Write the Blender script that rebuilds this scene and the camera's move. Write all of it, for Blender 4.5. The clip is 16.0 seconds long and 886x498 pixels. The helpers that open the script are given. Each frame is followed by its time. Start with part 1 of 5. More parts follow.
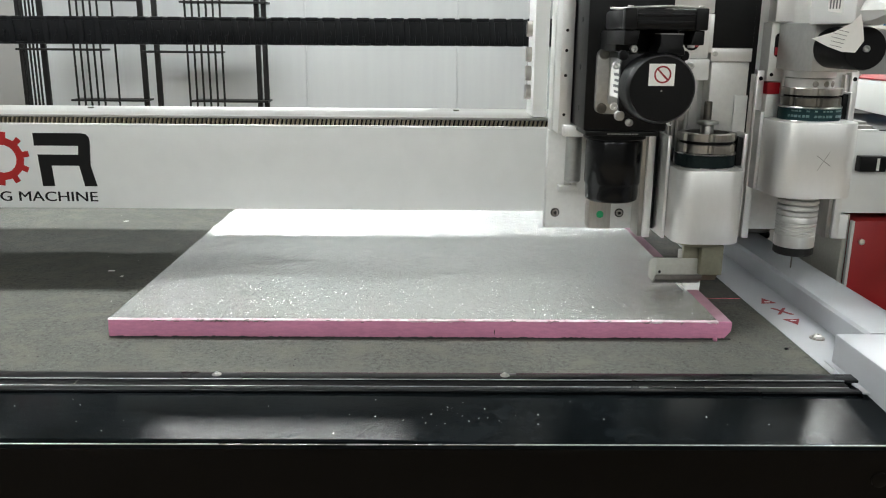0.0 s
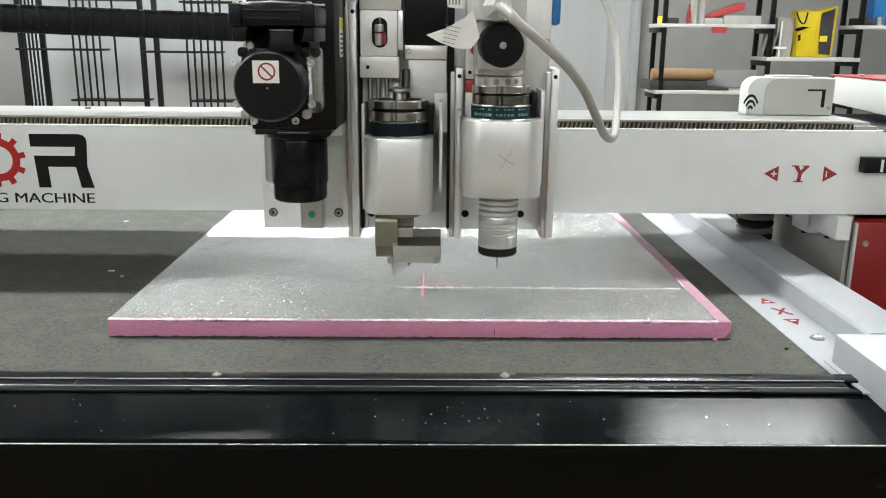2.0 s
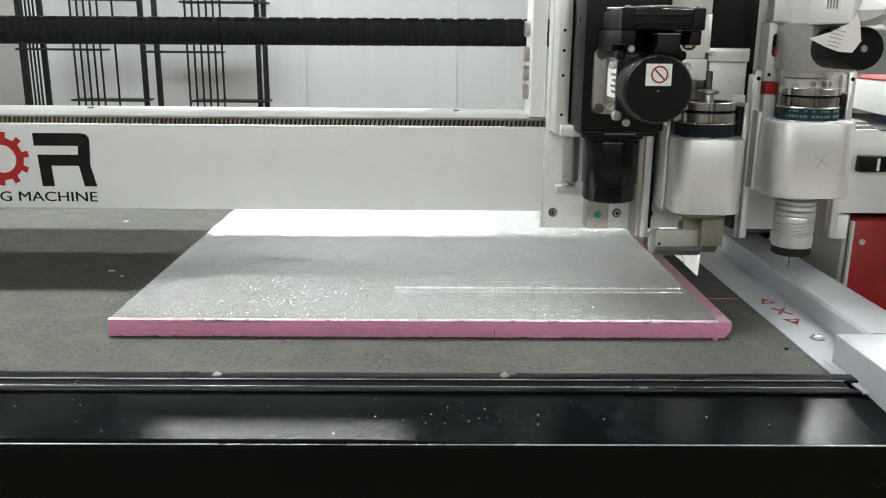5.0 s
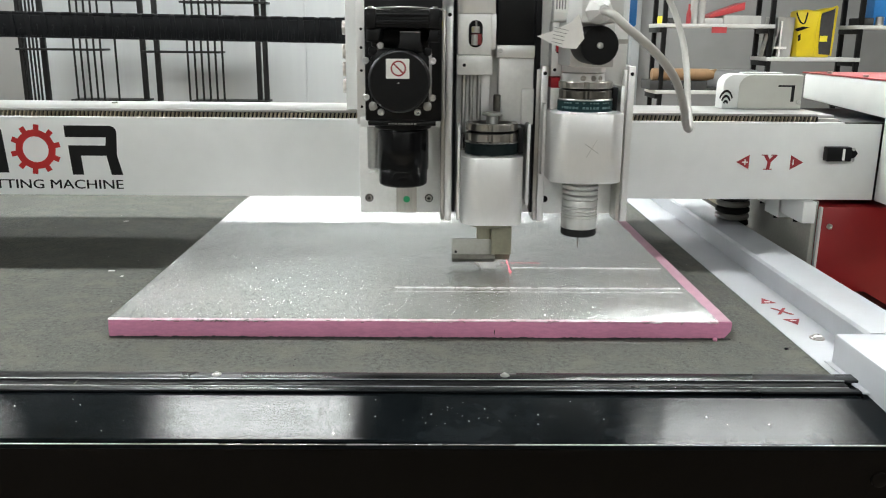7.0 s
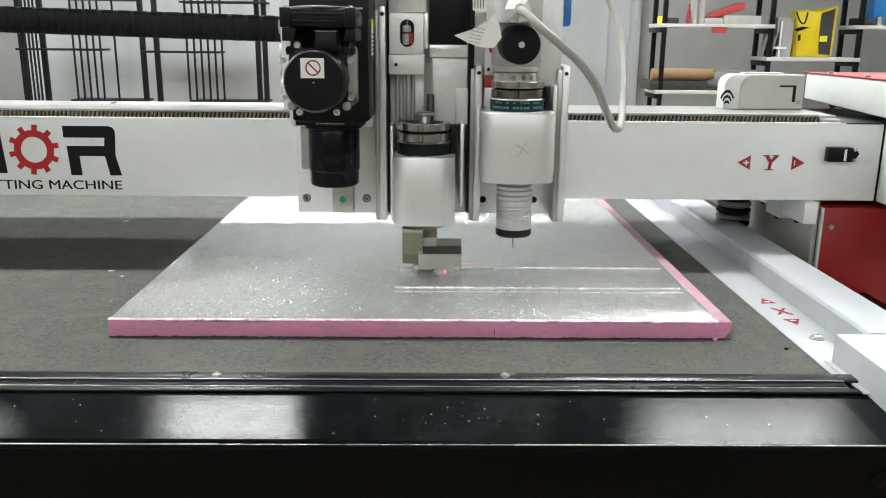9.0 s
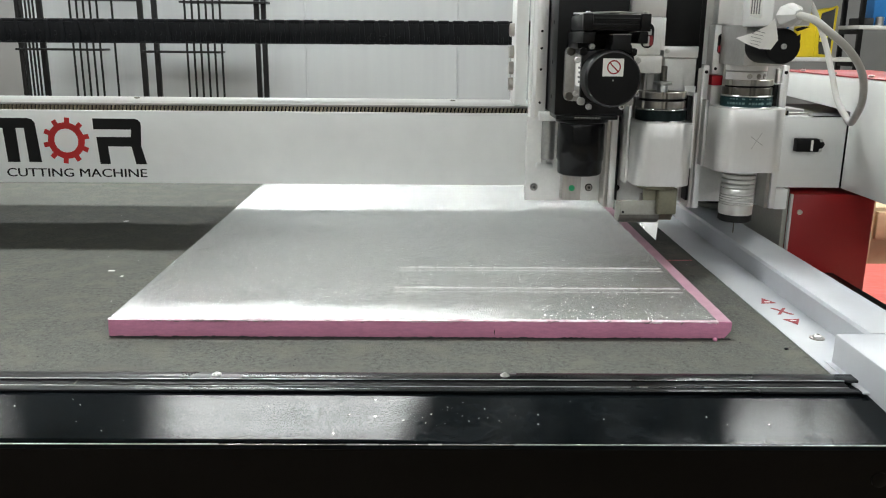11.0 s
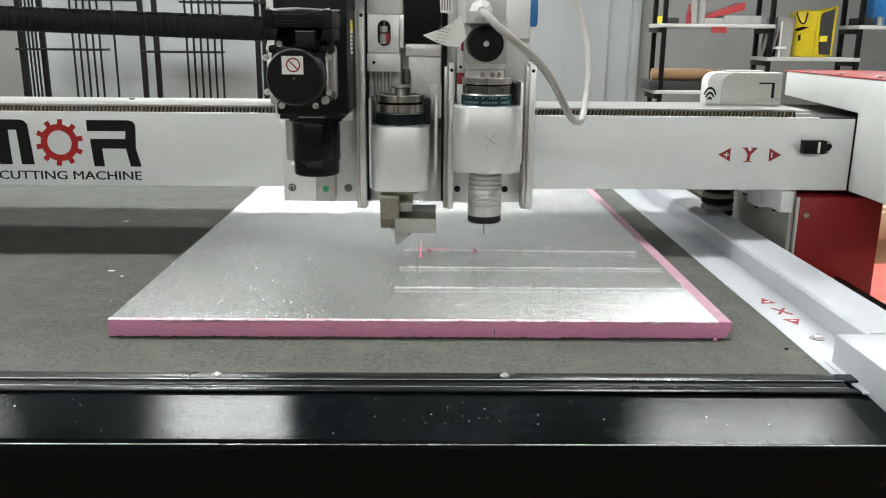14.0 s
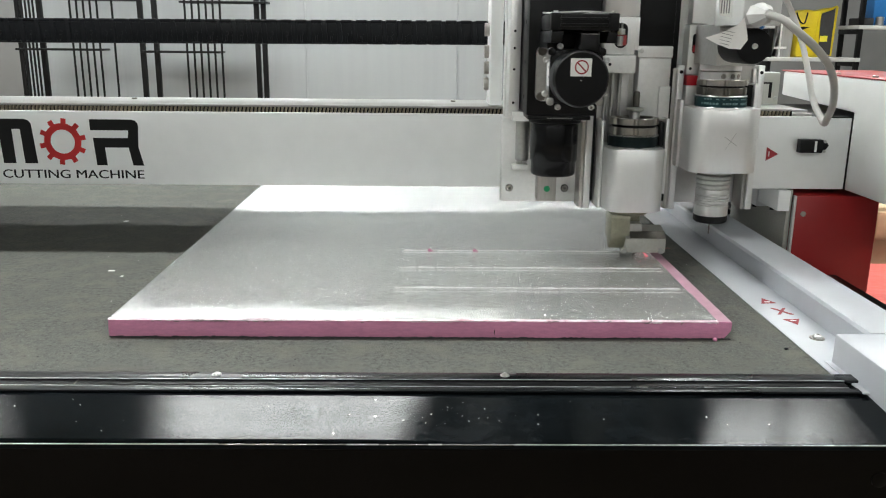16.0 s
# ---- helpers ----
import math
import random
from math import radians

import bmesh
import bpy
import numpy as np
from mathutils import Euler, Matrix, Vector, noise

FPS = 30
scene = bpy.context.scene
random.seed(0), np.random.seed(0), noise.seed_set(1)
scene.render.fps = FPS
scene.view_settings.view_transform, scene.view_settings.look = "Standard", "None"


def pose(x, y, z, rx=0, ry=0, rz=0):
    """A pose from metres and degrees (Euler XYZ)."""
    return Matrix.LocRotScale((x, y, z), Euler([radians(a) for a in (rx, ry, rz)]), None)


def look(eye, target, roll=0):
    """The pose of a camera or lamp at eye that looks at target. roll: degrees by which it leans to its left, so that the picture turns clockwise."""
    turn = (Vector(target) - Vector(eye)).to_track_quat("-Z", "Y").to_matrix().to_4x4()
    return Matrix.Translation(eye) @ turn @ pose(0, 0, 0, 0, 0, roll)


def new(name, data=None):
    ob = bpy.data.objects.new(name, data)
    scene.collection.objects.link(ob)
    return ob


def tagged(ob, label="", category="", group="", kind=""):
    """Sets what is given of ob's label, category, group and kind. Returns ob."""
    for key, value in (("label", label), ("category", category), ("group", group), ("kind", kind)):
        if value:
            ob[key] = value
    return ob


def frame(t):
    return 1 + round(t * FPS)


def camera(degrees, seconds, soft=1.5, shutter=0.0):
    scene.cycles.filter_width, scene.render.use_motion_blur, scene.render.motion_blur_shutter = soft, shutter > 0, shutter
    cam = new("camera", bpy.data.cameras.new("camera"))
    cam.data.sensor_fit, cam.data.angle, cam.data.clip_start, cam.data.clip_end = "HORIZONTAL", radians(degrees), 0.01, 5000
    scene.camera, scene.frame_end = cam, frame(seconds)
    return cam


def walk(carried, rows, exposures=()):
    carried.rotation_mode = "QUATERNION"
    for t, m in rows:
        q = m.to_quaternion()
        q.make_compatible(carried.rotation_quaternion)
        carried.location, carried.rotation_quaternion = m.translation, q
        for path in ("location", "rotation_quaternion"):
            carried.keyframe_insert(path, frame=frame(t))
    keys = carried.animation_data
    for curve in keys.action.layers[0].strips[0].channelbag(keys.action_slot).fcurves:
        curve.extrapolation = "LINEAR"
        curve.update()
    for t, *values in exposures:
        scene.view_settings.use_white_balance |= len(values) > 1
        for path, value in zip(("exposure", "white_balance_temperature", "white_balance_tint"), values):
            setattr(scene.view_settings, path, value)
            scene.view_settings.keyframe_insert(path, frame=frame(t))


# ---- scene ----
cam = camera(56.69, 16.0, soft=1.1, shutter=0.1)
EYE = (0.0, 0.0, 0.2825)
AIM = look(EYE, (0.01382, 0.96807, 0.2825 - 0.25031), 0.537)
walk(cam, [(0.0, AIM), (16.0, AIM)], [(0.0, -0.05), (0.6, -0.02), (1.5, 0.06), (4.0, 0.05), (6.3, -0.05), (7.5, -0.01), (9.2, 0.01), (11.3, -0.30), (12.5, -0.28), (14.0, -0.22), (16.0, -0.30)])

# ---- levels of the place: the cutting bed is at z = 0 ----
FLOOR_Z = -0.85
CEIL_Z = 2.45
LAMP_Z = 2.25
BEAM_Y = 0.927          # front face of the gantry beam at its first stop
AXIS_X, AXIS_Y = -0.0222, 0.8475   # turning axis of the knife

# ---- world: only a faint glow, the hall is closed ----
world = bpy.data.worlds.new("hall")
scene.world = world
world.use_nodes = True
world.node_tree.nodes["Background"].inputs[0].default_value = (0.8, 0.9, 1.0, 1)
world.node_tree.nodes["Background"].inputs[1].default_value = 0.02
scene.view_settings.exposure = 0.0
LAMP_POWER, SHORT_LAMP_POWER, SLIM_LAMP_POWER, FILL_LAMP_POWER = 70.0, 50.0, 62.0, 74.0


# ---- materials ----
def material(name, color, rough=0.5, metal=0.0, vary=0.08, scale=30.0, bump=0.05, bscale=200.0, stretch=(1, 1, 1),
             rvary=0.1, tint=None, spec=0.5, dist=0.001, big=4.0, bdetail=3.0):
    """A surface with fine grain, broad stains, uneven gloss and relief."""
    m = bpy.data.materials.new(name)
    m.use_nodes = True
    nt = m.node_tree
    bsdf = nt.nodes["Principled BSDF"]
    co = nt.nodes.new("ShaderNodeTexCoord")
    mp = nt.nodes.new("ShaderNodeMapping")
    mp.inputs["Scale"].default_value = stretch
    nt.links.new(co.outputs["Object"], mp.inputs["Vector"])

    def grain(s, detail=4.0):
        n = nt.nodes.new("ShaderNodeTexNoise")
        n.inputs["Scale"].default_value, n.inputs["Detail"].default_value = s, detail
        nt.links.new(mp.outputs["Vector"], n.inputs["Vector"])
        return n.outputs["Fac"]

    fine, broad, relief = grain(scale), grain(big), grain(bscale, bdetail)
    add = nt.nodes.new("ShaderNodeMath")
    add.operation = "ADD"
    nt.links.new(fine, add.inputs[0])
    nt.links.new(broad, add.inputs[1])
    ramp = nt.nodes.new("ShaderNodeMapRange")
    ramp.inputs["From Min"].default_value, ramp.inputs["From Max"].default_value = 0.7, 1.3
    nt.links.new(add.outputs[0], ramp.inputs["Value"])
    mix = nt.nodes.new("ShaderNodeMix")
    mix.data_type = "RGBA"
    low = tint or [c * (1 - vary) for c in color]
    mix.inputs["A"].default_value = (*low, 1)
    mix.inputs["B"].default_value = (*[min(1, c * (1 + vary)) for c in color], 1)
    nt.links.new(ramp.outputs["Result"], mix.inputs["Factor"])
    nt.links.new(mix.outputs["Result"], bsdf.inputs["Base Color"])
    rr = nt.nodes.new("ShaderNodeMapRange")
    rr.inputs["From Min"].default_value, rr.inputs["From Max"].default_value = 0.3, 0.7
    rr.inputs["To Min"].default_value, rr.inputs["To Max"].default_value = max(0.02, rough - rvary), min(1, rough + rvary)
    nt.links.new(broad, rr.inputs["Value"])
    nt.links.new(rr.outputs["Result"], bsdf.inputs["Roughness"])
    bsdf.inputs["Metallic"].default_value = metal
    bsdf.inputs["Specular IOR Level"].default_value = spec
    if bump:
        b = nt.nodes.new("ShaderNodeBump")
        b.inputs["Strength"].default_value, b.inputs["Distance"].default_value = bump, dist
        nt.links.new(relief, b.inputs["Height"])
        nt.links.new(b.outputs["Normal"], bsdf.inputs["Normal"])
    return m


def glowing(name, color, power):
    m = bpy.data.materials.new(name)
    m.use_nodes = True
    bsdf = m.node_tree.nodes["Principled BSDF"]
    bsdf.inputs["Base Color"].default_value = (*color, 1)
    bsdf.inputs["Emission Color"].default_value = (*color, 1)
    bsdf.inputs["Emission Strength"].default_value = power
    return m


def foil_material():
    """Embossed aluminium foil: bright metal with crinkles at two sizes and a few smooth patches."""
    m = material("aluminium_foil", (0.90, 0.91, 0.90), 0.155, 0.97, 0.06, 60, 0.0, 200, rvary=0.04)
    nt = m.node_tree
    bsdf = nt.nodes["Principled BSDF"]
    co = [n for n in nt.nodes if n.type == "MAPPING"][0].outputs["Vector"]
    vor = nt.nodes.new("ShaderNodeTexVoronoi")
    vor.feature = "F1"
    vor.inputs["Scale"].default_value = 520.0
    nz = nt.nodes.new("ShaderNodeTexNoise")
    nz.inputs["Scale"].default_value, nz.inputs["Detail"].default_value = 150.0, 2.0
    long = nt.nodes.new("ShaderNodeVectorMath")
    long.operation = "MULTIPLY"
    long.inputs[1].default_value = (1.0, 0.7, 1.0)
    nt.links.new(co, long.inputs[0])
    for n in (vor, nz):
        nt.links.new(long.outputs[0], n.inputs["Vector"])
    mul = nt.nodes.new("ShaderNodeMath")
    mul.operation = "MULTIPLY"
    nt.links.new(vor.outputs["Distance"], mul.inputs[0])
    nt.links.new(nz.outputs["Fac"], mul.inputs[1])
    b = nt.nodes.new("ShaderNodeBump")
    b.inputs["Strength"].default_value, b.inputs["Distance"].default_value = 1.0, 0.00095
    nt.links.new(mul.outputs[0], b.inputs["Height"])
    nt.links.new(b.outputs["Normal"], bsdf.inputs["Normal"])
    # small facets of the embossing, each tilted its own way
    wide = nt.nodes.new("ShaderNodeBsdfPrincipled")
    wide.inputs["Base Color"].default_value = (0.90, 0.91, 0.90, 1)
    wide.inputs["Metallic"].default_value, wide.inputs["Roughness"].default_value = 0.97, 0.225
    cell = nt.nodes.new("ShaderNodeTexVoronoi")
    cell.inputs["Scale"].default_value = 950.0
    nt.links.new(long.outputs[0], cell.inputs["Vector"])
    tilt = nt.nodes.new("ShaderNodeVectorMath")
    tilt.operation = "MULTIPLY_ADD"
    tilt.inputs[1].default_value, tilt.inputs[2].default_value = (0.98, 0.98, 0.0), (-0.49, -0.49, 0.0)
    nt.links.new(cell.outputs["Color"], tilt.inputs[0])
    lean = nt.nodes.new("ShaderNodeVectorMath")
    lean.operation = "ADD"
    nt.links.new(tilt.outputs[0], lean.inputs[0])
    nt.links.new(b.outputs["Normal"], lean.inputs[1])
    facet = nt.nodes.new("ShaderNodeVectorMath")
    facet.operation = "NORMALIZE"
    nt.links.new(lean.outputs[0], facet.inputs[0])
    nt.links.new(facet.outputs[0], wide.inputs["Normal"])
    both = nt.nodes.new("ShaderNodeMixShader")
    both.inputs["Fac"].default_value = 0.52
    nt.links.new(bsdf.outputs[0], both.inputs[1])
    nt.links.new(wide.outputs[0], both.inputs[2])
    out = [n for n in nt.nodes if n.type == "OUTPUT_MATERIAL"][0]
    nt.links.new(both.outputs[0], out.inputs["Surface"])
    return m


def felt_material():
    """Worn felt: fine mottling, pale fibres, brown scuffs and broad faded patches."""
    m = material("grey_felt_mat", (0.100, 0.104, 0.094), 0.92, 0, 0.45, 700, 0.5, 800, dist=0.0014, big=210.0, spec=0.25)
    nt = m.node_tree
    bsdf = nt.nodes["Principled BSDF"]
    co = [n for n in nt.nodes if n.type == "MAPPING"][0].outputs["Vector"]
    color = bsdf.inputs["Base Color"].links[0].from_socket
    for scale, lo, hi, shade, share in ((900.0, 0.62, 0.72, (0.30, 0.30, 0.27), 0.6), (230.0, 0.58, 0.70, (0.042, 0.038, 0.032), 0.75), (34.0, 0.46, 0.72, (0.150, 0.142, 0.118), 0.6), (6.0, 0.48, 0.72, (0.085, 0.086, 0.078), 0.6)):
        n = nt.nodes.new("ShaderNodeTexNoise")
        n.inputs["Scale"].default_value, n.inputs["Detail"].default_value = scale, 2.0
        nt.links.new(co, n.inputs["Vector"])
        r = nt.nodes.new("ShaderNodeMapRange")
        r.inputs["From Min"].default_value, r.inputs["From Max"].default_value = lo, hi
        r.inputs["To Max"].default_value = share
        nt.links.new(n.outputs["Fac"], r.inputs["Value"])
        mix = nt.nodes.new("ShaderNodeMix")
        mix.data_type = "RGBA"
        mix.inputs["B"].default_value = (*shade, 1)
        nt.links.new(color, mix.inputs["A"])
        nt.links.new(r.outputs["Result"], mix.inputs["Factor"])
        color = mix.outputs["Result"]
    nt.links.new(color, bsdf.inputs["Base Color"])
    return m


WHITE = material("white_powder_coat", (0.76, 0.77, 0.76), 0.42, 0, 0.03, 40, 0.06, 900, rvary=0.06)
RAILWHITE = material("white_gloss_sheet", (0.47, 0.49, 0.52), 0.36, 0, 0.05, 25, 0.04, 300, rvary=0.06, spec=0.5)
ALU = material("satin_aluminium", (0.76, 0.755, 0.74), 0.36, 0.6, 0.02, 300, 0.012, 900, (1, 1, 0.4), rvary=0.04)
ALUPLATE = material("matt_anodised_plate", (0.74, 0.74, 0.72), 0.45, 0.4, 0.05, 200, 0.03, 500, rvary=0.06)
STEEL = material("machined_steel", (0.42, 0.40, 0.37), 0.3, 1.0, 0.12, 400, 0.05, 700, (1, 1, 0.1))
DARKSTEEL = material("blackened_steel", (0.19, 0.18, 0.16), 0.36, 1.0, 0.15, 200, 0.05, 500)
KNIFESTEEL = material("olive_grey_steel", (0.24, 0.23, 0.17), 0.4, 0.6, 0.1, 250, 0.04, 600)
PALESTEEL = material("pale_ground_steel", (0.38, 0.375, 0.335), 0.45, 0.45, 0.08, 250, 0.04, 600)
# bright metal colour for the highlights along the black edges
EDGE = material("edge_glint_metal", (0.55, 0.56, 0.56), 0.3, 0.8, 0.25, 120, 0.05, 500)
STRIP = material("black_edge_steel", (0.005, 0.006, 0.007), 0.25, 0, 0.2, 100, 0.05, 500, spec=0.3)
BLADE = material("bright_blade_steel", (0.45, 0.45, 0.44), 0.24, 1.0, 0.06, 300, 0.02, 900)
PINRED = material("dull_red_rod", (0.30, 0.03, 0.035), 0.35, 0, 0.1, 100, 0)
ENDWHITE = material("greyer_white_coat", (0.66, 0.67, 0.65), 0.45, 0, 0.05, 30, 0.06, 900, rvary=0.06)
TOPPLATE = material("grey_top_plate", (0.36, 0.36, 0.35), 0.42, 0.3, 0.10, 60, 0.05, 400, (0.2, 1, 1))
# darker aluminium for the drive block, its shade put into the colour
GEARALU = material("shaded_gear_aluminium", (0.50, 0.50, 0.485), 0.42, 0.7, 0.08, 200, 0.04, 500)
CASTALU = material("cast_aluminium", (0.40, 0.40, 0.385), 0.42, 0.85, 0.1, 250, 0.05, 500)
SLEEVE = material("turned_aluminium", (0.62, 0.62, 0.60), 0.32, 0.65, 0.06, 300, 0.03, 700, (1, 1, 0.1))
CHROME = material("bright_screw", (0.58, 0.58, 0.56), 0.3, 1.0, 0.08, 200, 0.0)
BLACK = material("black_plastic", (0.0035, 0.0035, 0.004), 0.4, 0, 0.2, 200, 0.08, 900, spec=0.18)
BLACKGLOSS = material("black_gloss_anodised", (0.004, 0.004, 0.0045), 0.2, 0, 0.2, 100, 0.0, 500, (1, 1, 0.2), rvary=0.03, spec=0.22)
RUBBER = material("black_rubber", (0.008, 0.008, 0.008), 0.6, 0, 0.2, 150, 0.1, 500, spec=0.25)
PANEL = material("black_textured_enamel", (0.0050, 0.0064, 0.0074), 0.09, 0, 0.5, 60, 1.0, 1100, rvary=0.02, dist=0.000046, bdetail=0.0, big=14.0, spec=0.048)
FRONT = material("black_cabinet_paint", (0.0032, 0.0024, 0.0017), 0.36, 0, 0.2, 60, 0.08, 500, spec=0.08)
FELT = felt_material()
FOAM = material("pink_foam", (0.60, 0.235, 0.37), 0.75, 0, 0.10, 160, 0.25, 450, (1, 1, 3), dist=0.001, big=20.0)
FOIL = foil_material()
BURR = material("crumpled_foil_sliver", (0.88, 0.88, 0.87), 0.28, 0.85, 0.1, 400, 0.5, 500)
FOILEDGE = material("torn_foil_edge", (0.80, 0.77, 0.78), 0.45, 0.15, 0.1, 130, 0.5, 500, tint=(0.62, 0.33, 0.42), big=55.0)
FOAMSKIN = material("pale_foam_skin", (0.50, 0.295, 0.365), 0.7, 0, 0.12, 90, 0.3, 350, dist=0.001, big=25.0)
RED = material("red_sheet_metal", (0.30, 0.014, 0.016), 0.4, 0, 0.06, 30, 0.05, 500)
BELTBLACK = material("black_fabric_belt", (0.005, 0.012, 0.013), 0.7, 0, 0.3, 400, 0.2, 900, spec=0.2)
CHAINBLACK = material("black_chain_plastic", (0.006, 0.007, 0.009), 0.45, 0, 0.25, 60, 0.03, 400, spec=0.18)
REDINK = material("red_ink", (0.30, 0.018, 0.024), 0.5, 0, 0.05, 100, 0)
LOGORED = material("red_decal", (0.44, 0.009, 0.009), 0.6, 0, 0.04, 100, 0)
LOGOBLACK = material("black_decal", (0.006, 0.006, 0.006), 0.5, 0, 0.1, 100, 0, spec=0.2)
PAPER = material("white_paper", (0.82, 0.81, 0.78), 0.7, 0, 0.03, 200, 0.05, 400)
INK = material("grey_print", (0.16, 0.16, 0.16), 0.7, 0, 0.3, 900, 0)
TEAL = material("teal_printed_belt", (0.010, 0.036, 0.040), 0.6, 0, 0.15, 300, 0.05, 500, spec=0.2)
TEALINK = material("pale_belt_print", (0.10, 0.17, 0.17), 0.5, 0, 0.1, 300, 0)
GREEN = material("green_dot", (0.01, 0.30, 0.12), 0.5, 0, 0.1, 100, 0)
COVERGREY = material("yellowed_grey_plate", (0.50, 0.50, 0.455), 0.5, 0, 0.06, 25, 0.04, 400)
CABLE = material("grey_cable_jacket", (0.34, 0.33, 0.305), 0.45, 0, 0.04, 100, 0.03, 400)
BRASS = material("oiled_rack_steel", (0.30, 0.26, 0.19), 0.35, 1.0, 0.25, 300, 0.05, 500)
BLUE = material("blue_plastic", (0.02, 0.16, 0.42), 0.4, 0, 0.1, 60, 0.03)
YELLOWLABEL = material("yellow_label", (0.75, 0.66, 0.05), 0.5, 0, 0.05, 100, 0)
FADEDRED = material("faded_red_sheet", (0.42, 0.045, 0.05), 0.5, 0, 0.12, 30, 0.05)
REDPLASTIC = material("red_indicator", (0.40, 0.012, 0.022), 0.3, 0, 0.05, 100, 0)
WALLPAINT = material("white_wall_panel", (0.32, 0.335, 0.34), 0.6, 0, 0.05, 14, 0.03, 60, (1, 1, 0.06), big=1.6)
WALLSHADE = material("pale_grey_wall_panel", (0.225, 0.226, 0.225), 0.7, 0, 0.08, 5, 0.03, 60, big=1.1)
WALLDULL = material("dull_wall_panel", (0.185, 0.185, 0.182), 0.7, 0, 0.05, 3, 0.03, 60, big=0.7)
FLOORPAINT = material("beige_floor", (0.30, 0.25, 0.19), 0.45, 0, 0.12, 6, 0.05, 60, big=1.0)
CEILPAINT = material("dull_ceiling", (0.32, 0.33, 0.335), 0.8, 0, 0.04, 3, 0.03, 40, big=0.7)
RACKBLACK = material("black_steel_tube", (0.005, 0.005, 0.005), 0.5, 0, 0.15, 40, 0.05, 300, spec=0.18)
SHELFDULL = material("dull_white_board", (0.36, 0.355, 0.335), 0.6, 0, 0.12, 25, 0.05, 200, (1, 1, 0.3))
SHELFWHITE = material("white_shelf_board", (0.56, 0.56, 0.545), 0.5, 0, 0.04, 20, 0.03, 200)
SHELFGREY = material("grey_shelf_board", (0.30, 0.29, 0.27), 0.5, 0, 0.06, 20, 0.03, 200)
BAGYELLOW = material("yellow_bag", (0.62, 0.47, 0.01), 0.45, 0, 0.08, 15, 0.3, 40, dist=0.01)
CARD = material("brown_cardboard", (0.27, 0.165, 0.085), 0.75, 0, 0.1, 40, 0.1, 200)
DARKFOAM = material("charcoal_foam", (0.035, 0.035, 0.035), 0.85, 0, 0.2, 60, 0.2, 200)
WOODPALE = material("pale_wood", (0.50, 0.36, 0.22), 0.55, 0, 0.12, 30, 0.05, 120, (1, 8, 1))
CORAL = material("coral_plastic_sheet", (0.66, 0.13, 0.11), 0.4, 0, 0.08, 15, 0.2, 40, dist=0.01)
TUBEGLOW = glowing("lit_lamp_diffuser", (0.965, 1.0, 0.985), LAMP_POWER)
SHORTGLOW = glowing("lit_short_diffuser", (0.965, 1.0, 0.985), SHORT_LAMP_POWER)
SLIMGLOW = glowing("lit_slim_diffuser", (0.965, 1.0, 0.985), SLIM_LAMP_POWER)
# added fill that brightens faces turned towards the viewer
FILLGLOW = glowing("lit_fill_diffuser", (0.965, 1.0, 0.985), FILL_LAMP_POWER)
# glow painted for the laser's projected lines; these strips are no lamp
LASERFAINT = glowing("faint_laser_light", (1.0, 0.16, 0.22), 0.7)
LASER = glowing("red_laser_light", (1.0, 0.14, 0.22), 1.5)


# ---- mesh helpers ----
ORIGIN = {}


def box(x0, x1, y0, y1, z0, z1, bev=0.0, seg=2):
    bm = bmesh.new()
    bmesh.ops.create_cube(bm, size=1.0)
    for v in bm.verts:
        v.co = Vector(((x0 + x1) / 2 + v.co.x * (x1 - x0), (y0 + y1) / 2 + v.co.y * (y1 - y0), (z0 + z1) / 2 + v.co.z * (z1 - z0)))
    if bev:
        bmesh.ops.bevel(bm, geom=list(bm.edges), offset=bev, segments=seg, affect="EDGES", profile=0.5)
    return bm


def turned(bm, m):
    bmesh.ops.transform(bm, matrix=m, verts=bm.verts)
    return bm


AX = {"z": Matrix.Identity(4), "y": Matrix.Rotation(radians(90), 4, "X"), "x": Matrix.Rotation(radians(90), 4, "Y")}


def lathe(c, profile, axis="z", seg=40):
    """A turned body from (radius, height) pairs along an axis through c. Axis y runs towards the viewer."""
    bm = bmesh.new()
    rings = []
    for r, h in profile:
        rings.append([bm.verts.new((r * math.cos(2 * math.pi * i / seg), r * math.sin(2 * math.pi * i / seg), h)) for i in range(seg)])
    for a, b in zip(rings, rings[1:]):
        for i in range(seg):
            bm.faces.new((a[i], a[(i + 1) % seg], b[(i + 1) % seg], b[i]))
    bm.faces.new(list(reversed(rings[0])))
    bm.faces.new(rings[-1])
    bmesh.ops.recalc_face_normals(bm, faces=bm.faces)
    return turned(bm, Matrix.Translation(c) @ AX[axis])


def rod(c, r, h, axis="z", seg=32, bev=0.0):
    b = min(bev, r * 0.5, h * 0.5)
    if b:
        return lathe(c, [(r - b, 0), (r, b), (r, h - b), (r - b, h)], axis, seg)
    return lathe(c, [(r, 0), (r, h)], axis, seg)


